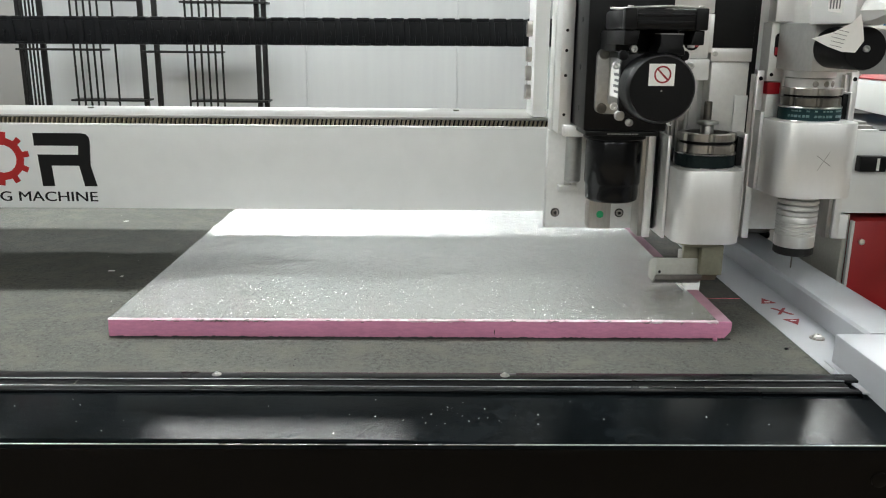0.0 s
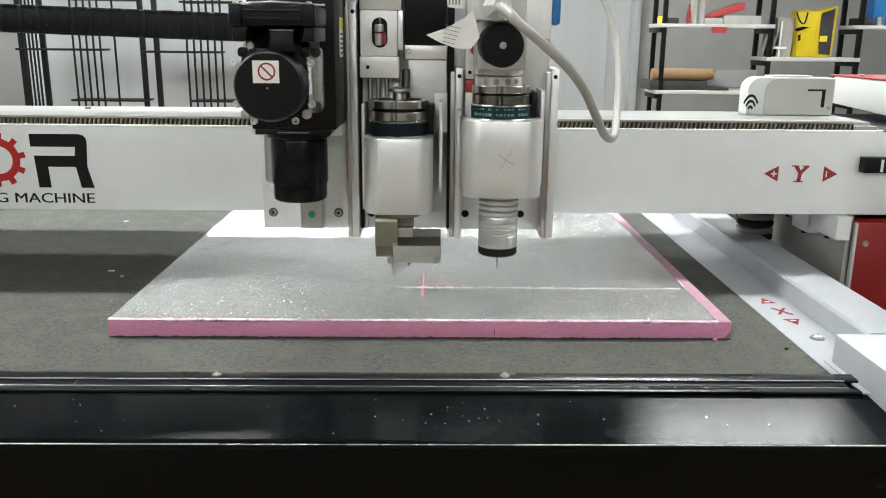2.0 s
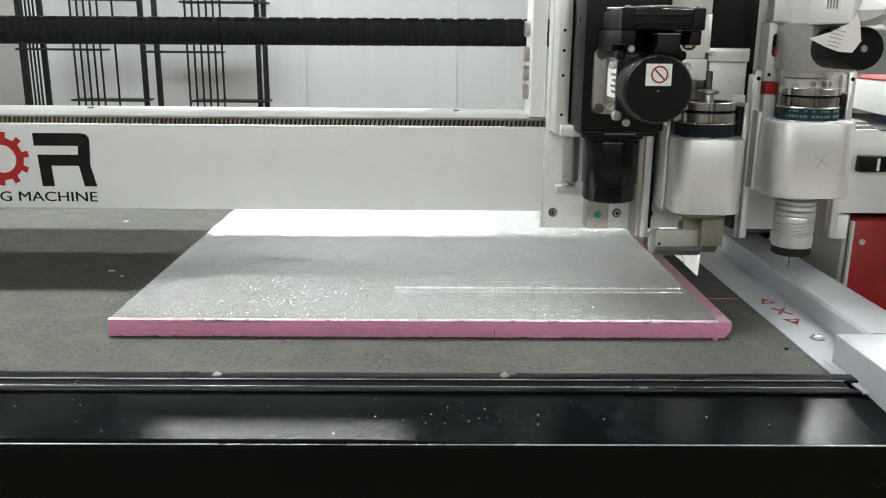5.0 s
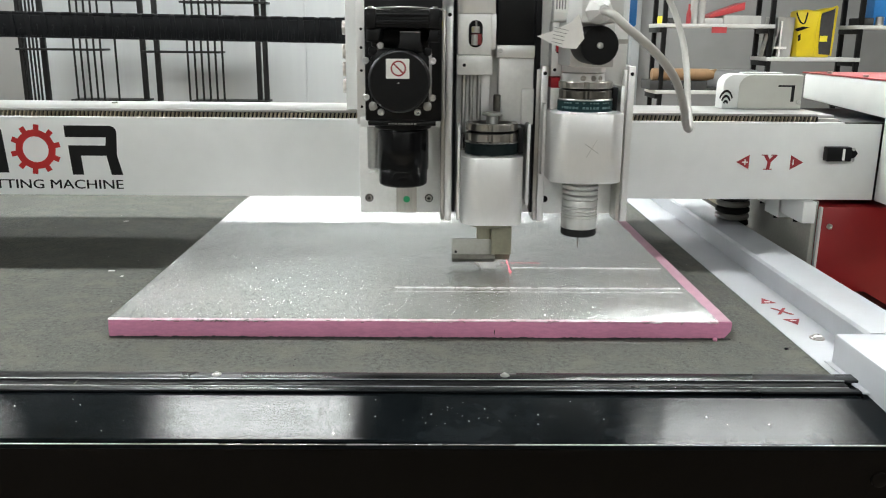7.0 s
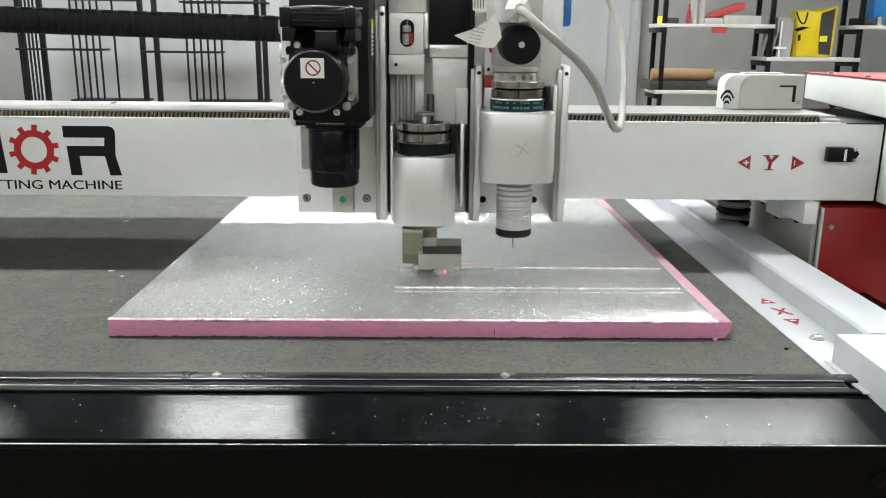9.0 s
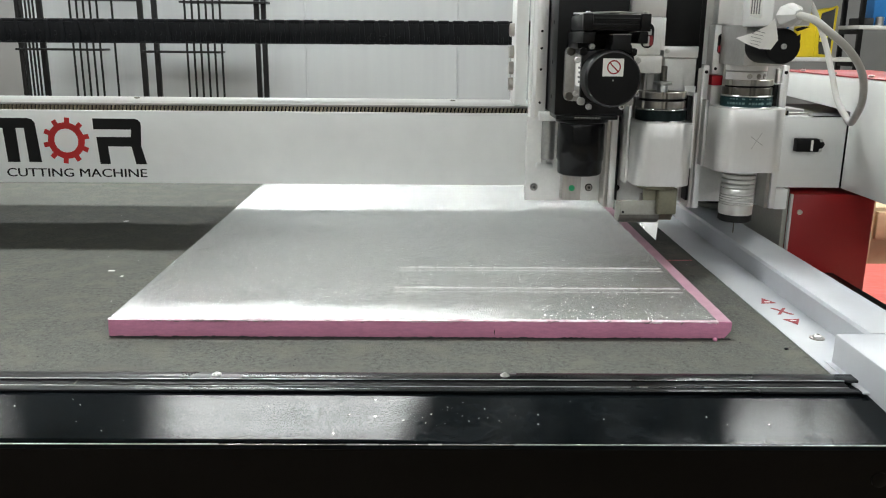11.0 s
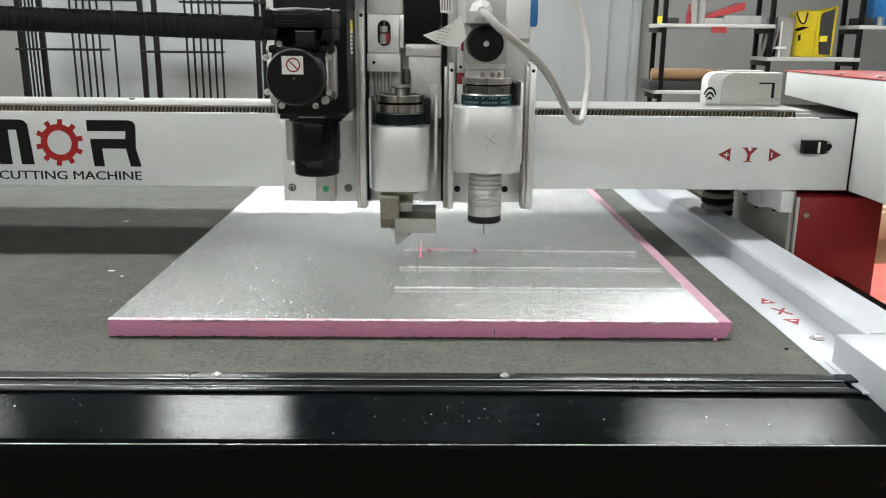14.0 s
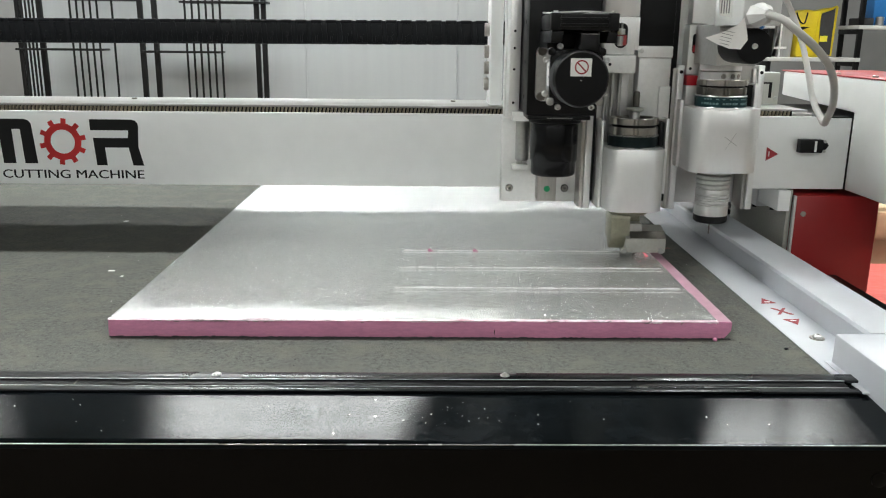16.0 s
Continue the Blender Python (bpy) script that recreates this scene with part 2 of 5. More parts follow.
def prism(points, axis, a, b, bev=0.0):
    """An outline of (u, v) pairs drawn out from a to b: axis y takes (x, z), x takes (y, z), z takes (x, y)."""
    bm = bmesh.new()
    put = {"y": lambda u, v, w: (u, w, v), "x": lambda u, v, w: (w, u, v), "z": lambda u, v, w: (u, v, w)}[axis]
    lo = [bm.verts.new(put(u, v, a)) for u, v in points]
    hi = [bm.verts.new(put(u, v, b)) for u, v in points]
    n = len(points)
    bm.faces.new(lo)
    bm.faces.new(list(reversed(hi)))
    for i in range(n):
        bm.faces.new((lo[i], hi[i], hi[(i + 1) % n], lo[(i + 1) % n]))
    bmesh.ops.recalc_face_normals(bm, faces=bm.faces)
    if bev:
        bmesh.ops.bevel(bm, geom=list(bm.edges), offset=bev, segments=2, affect="EDGES", profile=0.5)
    return bm


def rounded(x0, x1, y0, y1, r, n=6, corners=(1, 1, 1, 1)):
    """A rectangle's outline with chosen corners rounded, in the order (x0,y0), (x1,y0), (x1,y1), (x0,y1)."""
    pts = []
    for (cx, cy, a0), on in zip(((x0 + r, y0 + r, 180), (x1 - r, y0 + r, 270), (x1 - r, y1 - r, 0), (x0 + r, y1 - r, 90)), corners):
        if on:
            pts += [(cx + r * math.cos(radians(a0 + 90 * i / n)), cy + r * math.sin(radians(a0 + 90 * i / n))) for i in range(n + 1)]
        else:
            pts.append((x0 if cx < (x0 + x1) / 2 else x1, y0 if cy < (y0 + y1) / 2 else y1))
    return pts


def joined(*bms):
    out = bmesh.new()
    for bm in bms:
        me = bpy.data.meshes.new("tmp")
        bm.to_mesh(me)
        bm.free()
        out.from_mesh(me)
        bpy.data.meshes.remove(me)
    return out


def pipe(points, r, seg=10, smooth=8):
    """A round cable along points, smoothed."""
    pts = [Vector(p) for p in points]
    path = []
    for i in range(len(pts) - 1):
        p0, p1, p2, p3 = pts[max(0, i - 1)], pts[i], pts[i + 1], pts[min(len(pts) - 1, i + 2)]
        for k in range(smooth):
            t = k / smooth
            path.append(0.5 * ((2 * p1) + (p2 - p0) * t + (2 * p0 - 5 * p1 + 4 * p2 - p3) * t * t + (3 * p1 - p0 - 3 * p2 + p3) * t ** 3))
    path.append(pts[-1])
    bm = bmesh.new()
    rings = []
    side = Vector((0, 1, 0.2)).normalized()
    for i, p in enumerate(path):
        d = (path[min(i + 1, len(path) - 1)] - path[max(i - 1, 0)]).normalized()
        side = (side - d * side.dot(d)).normalized()
        up = d.cross(side)
        rings.append([bm.verts.new(p + r * (math.cos(2 * math.pi * k / seg) * side + math.sin(2 * math.pi * k / seg) * up)) for k in range(seg)])
    for a, b in zip(rings, rings[1:]):
        for k in range(seg):
            bm.faces.new((a[k], a[(k + 1) % seg], b[(k + 1) % seg], b[k]))
    bm.faces.new(list(reversed(rings[0])))
    bm.faces.new(rings[-1])
    bmesh.ops.recalc_face_normals(bm, faces=bm.faces)
    return bm


def mesh_object(name, bm, mat, origin=(0, 0, 0)):
    if any(origin):
        bmesh.ops.translate(bm, verts=bm.verts, vec=-Vector(origin))
    me = bpy.data.meshes.new(name)
    bm.to_mesh(me)
    bm.free()
    me.materials.append(mat)
    me.polygons.foreach_set("use_smooth", [True] * len(me.polygons))
    me.set_sharp_from_angle(angle=radians(32))
    return new(name, me)


def part(name, bm, mat, parent, label="", origin=(0, 0, 0)):
    """One mesh under a thing or a part, drawn in world places."""
    ob = mesh_object(name, bm, mat, origin)
    ob.parent = parent
    ob.location = Vector(origin) - ORIGIN[parent]
    ORIGIN[ob] = Vector(origin)
    return tagged(ob, label)


def thing(name, base, label, category, group="", kind=""):
    ob = new(name)
    ob.empty_display_size = 0.05
    ob.location = base
    ORIGIN[ob] = Vector(base)
    return tagged(ob, label, category, group, kind)


def single(name, bm, mat, label, category="", group="", kind="", origin=(0, 0, 0)):
    ob = mesh_object(name, bm, mat, origin)
    ob.location = origin
    ORIGIN[ob] = Vector(origin)
    return tagged(ob, label, category, group, kind)


def written(text, size, depth=0.0004, shear=0.0, align="CENTER", bold=0.0):
    """Raised letters in the built-in font, in the plane z = 0, as a bmesh."""
    cu = bpy.data.curves.new("letters", "FONT")
    cu.body, cu.size, cu.extrude, cu.shear, cu.align_x, cu.resolution_u, cu.offset = text, size, depth, shear, align, 3, bold
    ob = bpy.data.objects.new("letters", cu)
    scene.collection.objects.link(ob)
    bpy.context.view_layer.update()
    me = bpy.data.meshes.new_from_object(ob.evaluated_get(bpy.context.evaluated_depsgraph_get()))
    bm = bmesh.new()
    bm.from_mesh(me)
    bpy.data.objects.remove(ob)
    bpy.data.curves.remove(cu)
    bpy.data.meshes.remove(me)
    return bm


def upright(bm, x, y, z, sx=1.0, sz=1.0):
    """Stands letters up, facing the viewer, at a place."""
    return turned(bm, Matrix.Translation((x, y, z)) @ Matrix.Rotation(radians(90), 4, "X") @ Matrix.Diagonal((sx, sz, 1, 1)))


def screw(c, r, axis="y", h=0.003):
    """A socket-head screw; its head stands h proud towards the viewer (axis y) or upwards (axis z)."""
    return lathe(c, [(r * 0.9, 0), (r, h * 0.2), (r, h * 0.8), (r * 0.88, h), (r * 0.5, h), (r * 0.45, h * 0.4), (r * 0.05, h * 0.35)], axis, 14)


# ---- the hall ----
single("floor", box(-7, 7, -5, 7.2, FLOOR_Z - 0.1, FLOOR_Z), FLOORPAINT, "beige painted workshop floor", "floor", kind="structure")
single("ceiling", box(-7, 7, -5, 7.2, CEIL_Z, CEIL_Z + 0.1), CEILPAINT, "pale workshop ceiling", "ceiling", kind="structure")
single("wall_north", box(-7, 7, 6.2, 6.35, FLOOR_Z, CEIL_Z), WALLPAINT, "white sandwich panel back wall", "wall", kind="structure")
# unseen walls are added; the dull ones cut bounce light and reflections
single("wall_south", box(-7, 7, -4.6, -4.45, FLOOR_Z, CEIL_Z), WALLDULL, "added unseen wall behind the viewer, dulled to darken reflections", "wall", kind="structure")
single("wall_west", box(-6.15, -6, -4.45, 6.2, FLOOR_Z, CEIL_Z), WALLPAINT, "added unseen white side wall", "wall", kind="structure")
single("wall_east", box(6, 6.15, -4.45, 6.2, FLOOR_Z, CEIL_Z), WALLDULL, "added unseen side wall, dulled to dim the right", "wall", kind="structure")
trim = thing("trim", (0, 6.2, FLOOR_Z), "thin vertical joint covers on the back wall", "trim", kind="structure")
for x in (-3.1, -2.55, -0.93, 0.18, 1.28, 2.4):
    part("joint_cover", box(x - 0.006, x + 0.006, 6.192, 6.2, FLOOR_Z, CEIL_Z, 0.002), WALLPAINT, trim)
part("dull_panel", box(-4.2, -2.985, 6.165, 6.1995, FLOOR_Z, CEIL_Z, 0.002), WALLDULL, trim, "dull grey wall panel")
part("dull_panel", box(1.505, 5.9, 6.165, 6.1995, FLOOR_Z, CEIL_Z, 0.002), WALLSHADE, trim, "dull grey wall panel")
part("corner_post", box(1.44, 1.5, 6.12, 6.2, FLOOR_Z, CEIL_Z, 0.008), WALLPAINT, trim)


def ceiling_lamp(x, y, length=1.6):
    """A flat panel lamp: housing, lit diffuser, two hanger rods."""
    lamp = thing("ceiling_lamp", (x, y, CEIL_Z), "white flat ceiling lamp, out of view, some added as fill", "ceiling lamp", "hall lamps")
    half = 0.19 if y > 3 else 0.11
    part("housing", box(x - length / 2, x + length / 2, y - half - 0.01, y + half + 0.01, LAMP_Z + 0.004, LAMP_Z + 0.05, 0.004), SHELFWHITE, lamp)
    part("diffuser", box(x - length / 2 + 0.01, x + length / 2 - 0.01, y - half, y + half, LAMP_Z - 0.012, LAMP_Z + 0.0038), FILLGLOW if y < 0 else SLIMGLOW if y < 3 else TUBEGLOW if length > 1.2 else SHORTGLOW, lamp, "lit white diffuser")
    for s in (-1, 1):
        part("hanger", rod((x + s * length * 0.35, y, LAMP_Z + 0.05), 0.006, CEIL_Z - LAMP_Z - 0.05, "z", 8), CHROME, lamp)


# unseen lamps; the y -3.4 row and x -3.6 column are added fill
for lx, ly in ((-3.6, -3.4), (-0.86, -3.4), (1.88, -3.4), (-3.6, 1.31), (-0.86, 1.31), (1.88, 1.31), (-3.6, 4.65), (-0.86, 4.65), (1.70, 3.83)):
    ceiling_lamp(lx, ly, 1.04 if lx == 1.70 else 1.6)

# ---- the cutting table ----
table = thing("cutting_table", (-0.5, 1.4, FLOOR_Z), "flatbed cutting table with a grey felt bed and black front", "cutting machine")
part("bed_mat", box(-1.5, 0.3495, 0.6445, 2.3, -0.010, 0.0), FELT, table, "worn grey felt cutting mat")
part("frame", box(-1.56, 0.56, 0.5802, 2.35, -0.45, -0.0302, 0.004), FRONT, table, "black welded table frame")
part("leg", box(-1.5, -1.38, 0.7, 0.82, FLOOR_Z, -0.45, 0.004), FRONT, table)
part("leg", box(0.4, 0.52, 0.7, 0.82, FLOOR_Z, -0.45, 0.004), FRONT, table)
part("leg", box(-1.5, -1.38, 2.1, 2.22, FLOOR_Z, -0.45, 0.004), FRONT, table)
part("leg", box(0.4, 0.52, 2.1, 2.22, FLOOR_Z, -0.45, 0.004), FRONT, table)


def ledge_z(x, y):
    """Height of the black sheet ledge: it slopes to the front, a little more towards its right end."""
    k = min(1.0, max(0.0, (x + 0.06) / 0.14))
    k = k * k * (3 - 2 * k)
    return -0.0010 - (0.6440 - y) * (0.023 + 0.033 * k) + 0.0006


def ledge():
    bm = bmesh.new()
    xs = [-1.56 + 2.12 * i / 106 for i in range(107)]
    ys = (0.6440, 0.62, 0.60, 0.58, 0.56, 0.5490, 0.5465)
    grid = [[bm.verts.new((x, y, ledge_z(x, y))) for y in ys] + [bm.verts.new((x, 0.5450, ledge_z(x, 0.5465) - 0.0012)), bm.verts.new((x, 0.5446, -0.0095)), bm.verts.new((x, 0.5470, -0.0105)), bm.verts.new((x, 0.6440, -0.0105))] for x in xs]
    for a, b in zip(grid, grid[1:]):
        for k in range(len(a)):
            m = (k + 1) % len(a)
            bm.faces.new((a[k], b[k], b[m], a[m]))
    bm.faces.new(grid[0])
    bm.faces.new(list(reversed(grid[-1])))
    bmesh.ops.recalc_face_normals(bm, faces=bm.faces)
    return bm


part("front_shelf", ledge(), PANEL, table, "black textured enamel ledge")
part("front_panel", box(-1.56, 0.56, 0.5462, 0.5800, -0.62, -0.0107, 0.001), FRONT, table, "black cabinet front panel")
# two stepped black strips along the near edge of the bed
edge = part("edge_strip", box(-1.5, 0.374, 0.6400, 0.6540, 0.0004, 0.0042, 0.0006), STRIP, table, "black steel edge strip")
part("edge_step", box(-1.5, 0.349, 0.6312, 0.6398, -0.0004, 0.0026, 0.0004), BLACK, table, "black recessed step")
part("lower_strip", box(-1.5, 0.358, 0.6222, 0.6310, -0.0004, 0.0016, 0.0005), STRIP, table, "black lower step of the edge")
# thin bright strips paint the lamp highlights on the edges
part("edge_glint", box(-1.5, 0.349, 0.6392, 0.6402, 0.0036, 0.0043, 0.0002), EDGE, table, "bright strip painted as an edge highlight")
part("edge_glint", box(-1.5, 0.349, 0.6306, 0.6316, 0.0012, 0.0019, 0.0002), EDGE, table, "bright strip painted as an edge highlight")
part("edge_glint", box(-1.56, 0.56, 0.5441, 0.5452, -0.0062, -0.0055, 0.0002), EDGE, table, "bright strip painted as an edge highlight")
part("panel_plug", lathe((0.3350, 0.5462, -0.0346), [(0.0062, 0), (0.0062, 0.0008), (0.0055, 0.0012)], "y", 20), FRONT, table, "round black plug")
part("seam", box(-0.2945, -0.2937, 0.6313, 0.6397, 0.0024, 0.0029), DARKSTEEL, table)
for x in (-0.75, -0.4294, -0.181, 0.0628, 0.31):
    if x < 0.1:
        part("rail_screw", joined(lathe((x, 0.6480, 0.0042), [(0.0030, 0), (0.0029, 0.0010), (0.0019, 0.0020), (0.0006, 0.0024)], "z", 16),
                                  lathe((x, 0.6480, 0.0042), [(0.0040, 0), (0.0040, 0.0005)], "z", 16)), CHROME, edge, "bright button-head screw")

# white guide rail beside the bed
ARROW_A = [(0.3715, 0.8765), (0.3812, 0.8590), (0.3640, 0.8575)]
ARROW_B = [(0.3662, 0.8054), (0.3840, 0.8064), (0.3749, 0.7890)]
rail = thing("guide_rail", (0.40, 1.4, -0.03), "white enamelled guide rail cover beside the bed", "rail cover")
part("lower_plate", box(0.3498, 0.3975, 0.6485, 2.3, -0.0300, 0.0006, 0.0006), RAILWHITE, rail, "white sheet metal ledge")
part("step_cover", prism([(0.398, -0.03), (0.398, 0.0215), (0.4005, 0.0245), (0.4490, 0.0245), (0.4515, 0.0215), (0.4515, -0.03)], "y", 0.70, 2.3),
     RAILWHITE, rail, "raised white rail cover")
part("end_cover", box(0.3615, 0.54, 0.585, 0.689, -0.0301, 0.0285, 0.0022), RAILWHITE, rail, "white box cover at the rail's end")
part("flange", box(0.3560, 0.3614, 0.62, 0.690, 0.0007, 0.0018), RAILWHITE, rail)
bolt = part("bolt", lathe((0.3768, 0.750, 0.0006), [(0.0070, 0), (0.0070, 0.0010), (0.0062, 0.0014)], "z", 24), STEEL, rail, "flat steel washer")
part("bolt_head", lathe((0.3768, 0.750, 0.0018), [(0.0050, 0), (0.0047, 0.0016), (0.0030, 0.0030), (0.0018, 0.0032), (0.0016, 0.0016), (0.0002, 0.0015)], "z", 20), CHROME, bolt, "domed socket bolt")
for tri, bar in ((ARROW_A, (0.3722, 0.8625)), (ARROW_B, (0.3750, 0.8010))):
    arrow = part("axis_arrow", prism(tri, "z", 0.0007, 0.0010), REDINK, rail, "red printed arrow")
    part("arrow_sign", turned(box(-0.0030, 0.0030, -0.0012, 0.0012, 0.0010, 0.0013), Matrix.Translation((bar[0], bar[1], 0))), PAPER, arrow)
part("axis_letter", turned(written("X", 0.0290, 0.0002, bold=0.0004), Matrix.Translation((0.3755, 0.8210, 0.0010)) @ Matrix.Diagonal((0.78, 1.0, 1.0, 1))), REDINK, rail, "red printed letter X")

# ---- the workpiece ----
SX0, SX1, SY0, SY1, ST = -0.309, 0.291, 0.7475, 1.56, 0.0180
board = thing("insulation_board", (0, 1.15, 0.0), "pink foam insulation board faced with aluminium foil", "foam board")
rnd = random.Random(3)


def foam_body():
    """The board's body with slightly uneven cut sides."""
    bm = bmesh.new()
    n = 60
    def ring(y, wob):
        return [(SX0 + (SX1 - SX0) * i / n, y + rnd.uniform(-wob, wob)) for i in range(n + 1)]
    outline = ring(SY0, 0.0005) + list(reversed(ring(SY1, 0.0005)))
    levels = []
    for z, grow in ((0.0, -0.0006), (0.0016, 0.0002), (0.009, 0.0004), (ST - 0.001, 0.0), (ST, -0.0006)):
        levels.append([bm.verts.new((x + ((grow - 0.0075 * max(0.0, 1 - z / 0.011) ** 1.3) if x > 0 else -grow) * (1 if i in (0, n, n + 1, 2 * n + 1) else 0), y - grow + rnd.uniform(-0.0003, 0.0003), z)) for i, (x, y) in enumerate(outline)])
    for a, b in zip(levels, levels[1:]):
        for i in range(len(a)):
            j = (i + 1) % len(a)
            bm.faces.new((a[i], a[j], b[j], b[i]))
    bm.faces.new(list(reversed(levels[0])))
    bm.faces.new(levels[-1])
    bmesh.ops.recalc_face_normals(bm, faces=bm.faces)
    return bm


core = part("foam_core", foam_body(), FOAM, board, "pink extruded foam body")
core.data.materials.append(FOAMSKIN)
for face in core.data.polygons:
    if face.normal.z > 0.9:
        face.material_index = 1


def foil_sheet():
    """The foil with a ragged near edge, lying on the foam."""
    bm = bmesh.new()
    n = 150
    x1 = SX1 - 0.0135
    near, far = [], []
    for i in range(n + 1):
        x = SX0 + (x1 - SX0) * i / n
        y = SY0 + 0.0004 + (rnd.random() ** 3) * 0.0016
        near.append((x, y))
    pts = near + [(x1 + rnd.uniform(-0.0006, 0.0006), SY0 + (SY1 - SY0) * k / 40) for k in range(1, 40)] + [(x1, SY1), (SX0, SY1)]
    lo = [bm.verts.new((x, y, ST)) for x, y in pts]
    hi = [bm.verts.new((x, y, ST + 0.0003)) for x, y in pts]
    bm.faces.new(hi)
    for i in range(len(pts)):
        j = (i + 1) % len(pts)
        bm.faces.new((lo[i], lo[j], hi[j], hi[i]))
    bmesh.ops.recalc_face_normals(bm, faces=bm.faces)
    return bm


part("foil", foil_sheet(), FOIL, board, "embossed aluminium foil facing")


def torn_lip():
    """Ragged flaps of foil folded over the near edge, with gaps between them."""
    bm = bmesh.new()
    x, x_end = SX0, SX1 - 0.0135
    while x < x_end:
        flap_end = min(x_end, x + rnd.choice((0.006, 0.012, 0.02, 0.035, 0.05)) * rnd.uniform(0.7, 1.3))
        last = rows[-1:] if x > SX0 else []
        reach = rnd.choice((0.0004, 0.0006, 0.0009, 0.0016))
        rows = list(last)
        while x < flap_end:
            drop = reach * rnd.uniform(0.4, 1.3)
            lift = rnd.uniform(0.0, 0.0012) if rnd.random() < 0.3 else rnd.uniform(0, 0.0003)
            rows.append([bm.verts.new((x, SY0 - 0.0009 - rnd.uniform(0, 0.0006), ST - drop)), bm.verts.new((x, SY0 - 0.0010 - rnd.uniform(0, 0.0010), ST + lift * 0.4)),
                         bm.verts.new((x, SY0 + 0.0012, ST + 0.0004 + lift)), bm.verts.new((x, SY0 + rnd.uniform(0.0022, 0.0050), ST + 0.0003))])
            x += rnd.uniform(0.0005, 0.0022)
        for a, c in zip(rows, rows[1:]):
            for k in range(3):
                bm.faces.new((a[k], c[k], c[k + 1], a[k + 1]))
        x += 0.00005
    return bm


def shaded_facing():
    """The foam's under facing, torn along its near edge, contact shadow painted dark."""
    bm = bmesh.new()
    x, rows = SX0, []
    while x < SX1:
        h = 0.0009 + 0.0011 * rnd.random() ** 2
        rows.append([bm.verts.new((x, SY0 - 0.0014, 0.0001)), bm.verts.new((x, SY0 - 0.0010, h)), bm.verts.new((x, SY0 + 0.002, h)), bm.verts.new((x, SY0 + 0.002, 0.0001))])
        x += rnd.uniform(0.001, 0.004)
    for a, c in zip(rows, rows[1:]):
        for k in range(4):
            bm.faces.new((a[k], c[k], c[(k + 1) % 4], a[(k + 1) % 4]))
    bm.faces.new(rows[0])
    bm.faces.new(list(reversed(rows[-1])))
    bmesh.ops.recalc_face_normals(bm, faces=bm.faces)
    return bm


part("shaded_facing", shaded_facing(), DARKFOAM, board, "torn facing under the foam, contact shadow painted in")
part("torn_edge", torn_lip(), FOILEDGE, board, "torn ragged foil edge")

part("nick", box(0.0606, 0.0614, SY0 - 0.0012, SY0 - 0.0004, 0.0046, 0.0092), DARKFOAM, board, "small dark nick in the foam side")
part("scratch", turned(box(-0.0024, 0.0024, -0.0004, 0.0004, 0, 0.0004), Matrix.Translation((0.0147, 1.0327, ST + 0.0003)) @ Matrix.Rotation(radians(-35), 4, "Z")), DARKSTEEL, board, "short dark scratch in the foil")
part("scratch", rod((0.0357, 1.0731, ST + 0.0003), 0.0009, 0.0003, "z", 8), DARKSTEEL, board, "dark speck on the foil")
part("foil_wrinkle", prism([(-0.3046, 1.0073), (-0.2816, 1.0228), (-0.2936, 1.0258)], "z", ST + 0.0003, ST + 0.0006), BURR, board, "bright wrinkle in the foil")
# dark curled tears along the near edge, in loose clusters
for x0, count in ((-0.262, 3), (-0.226, 7), (-0.205, 8), (-0.162, 4), (-0.10, 2), (-0.06, 3), (0.03, 3), (0.075, 4), (0.118, 5), (0.165, 4), (0.21, 3), (0.24, 2)):
    bits = []
    for k in range(count):
        h = rnd.uniform(0.0008, 0.0028)
        bits.append(turned(box(-h, h, -0.0003, 0.0003, -0.0003, 0.0003), Matrix.Translation((x0 + rnd.gauss(0, 0.0075), SY0 - 0.0016 - rnd.uniform(0, 0.0006), ST - rnd.uniform(-0.0008, 0.0013))) @ Matrix.Rotation(rnd.gauss(0, 0.35), 4, "Y")))
    part("curled_tear", joined(*bits), DARKSTEEL, board, "dark curled tears of foil")
crumb = lathe((0.2745, SY0 - 0.004, 0.0), [(0.0014, 0), (0.0024, 0.0012), (0.0016, 0.0030), (0.0006, 0.0036)], "z", 8)
part("foam_crumb", crumb, FOAM, board, "pale foam crumb at the corner")

# cut burrs: short slivers of foil that the knife lifts as it passes
CUTS = ((0.8535, "left", 0), (0.8400, "right", 0), (0.9340, "left", 1), (0.9225, "right", 1), (1.0135, "left", 2), (1.0035, "right", 2))
BURRS = []
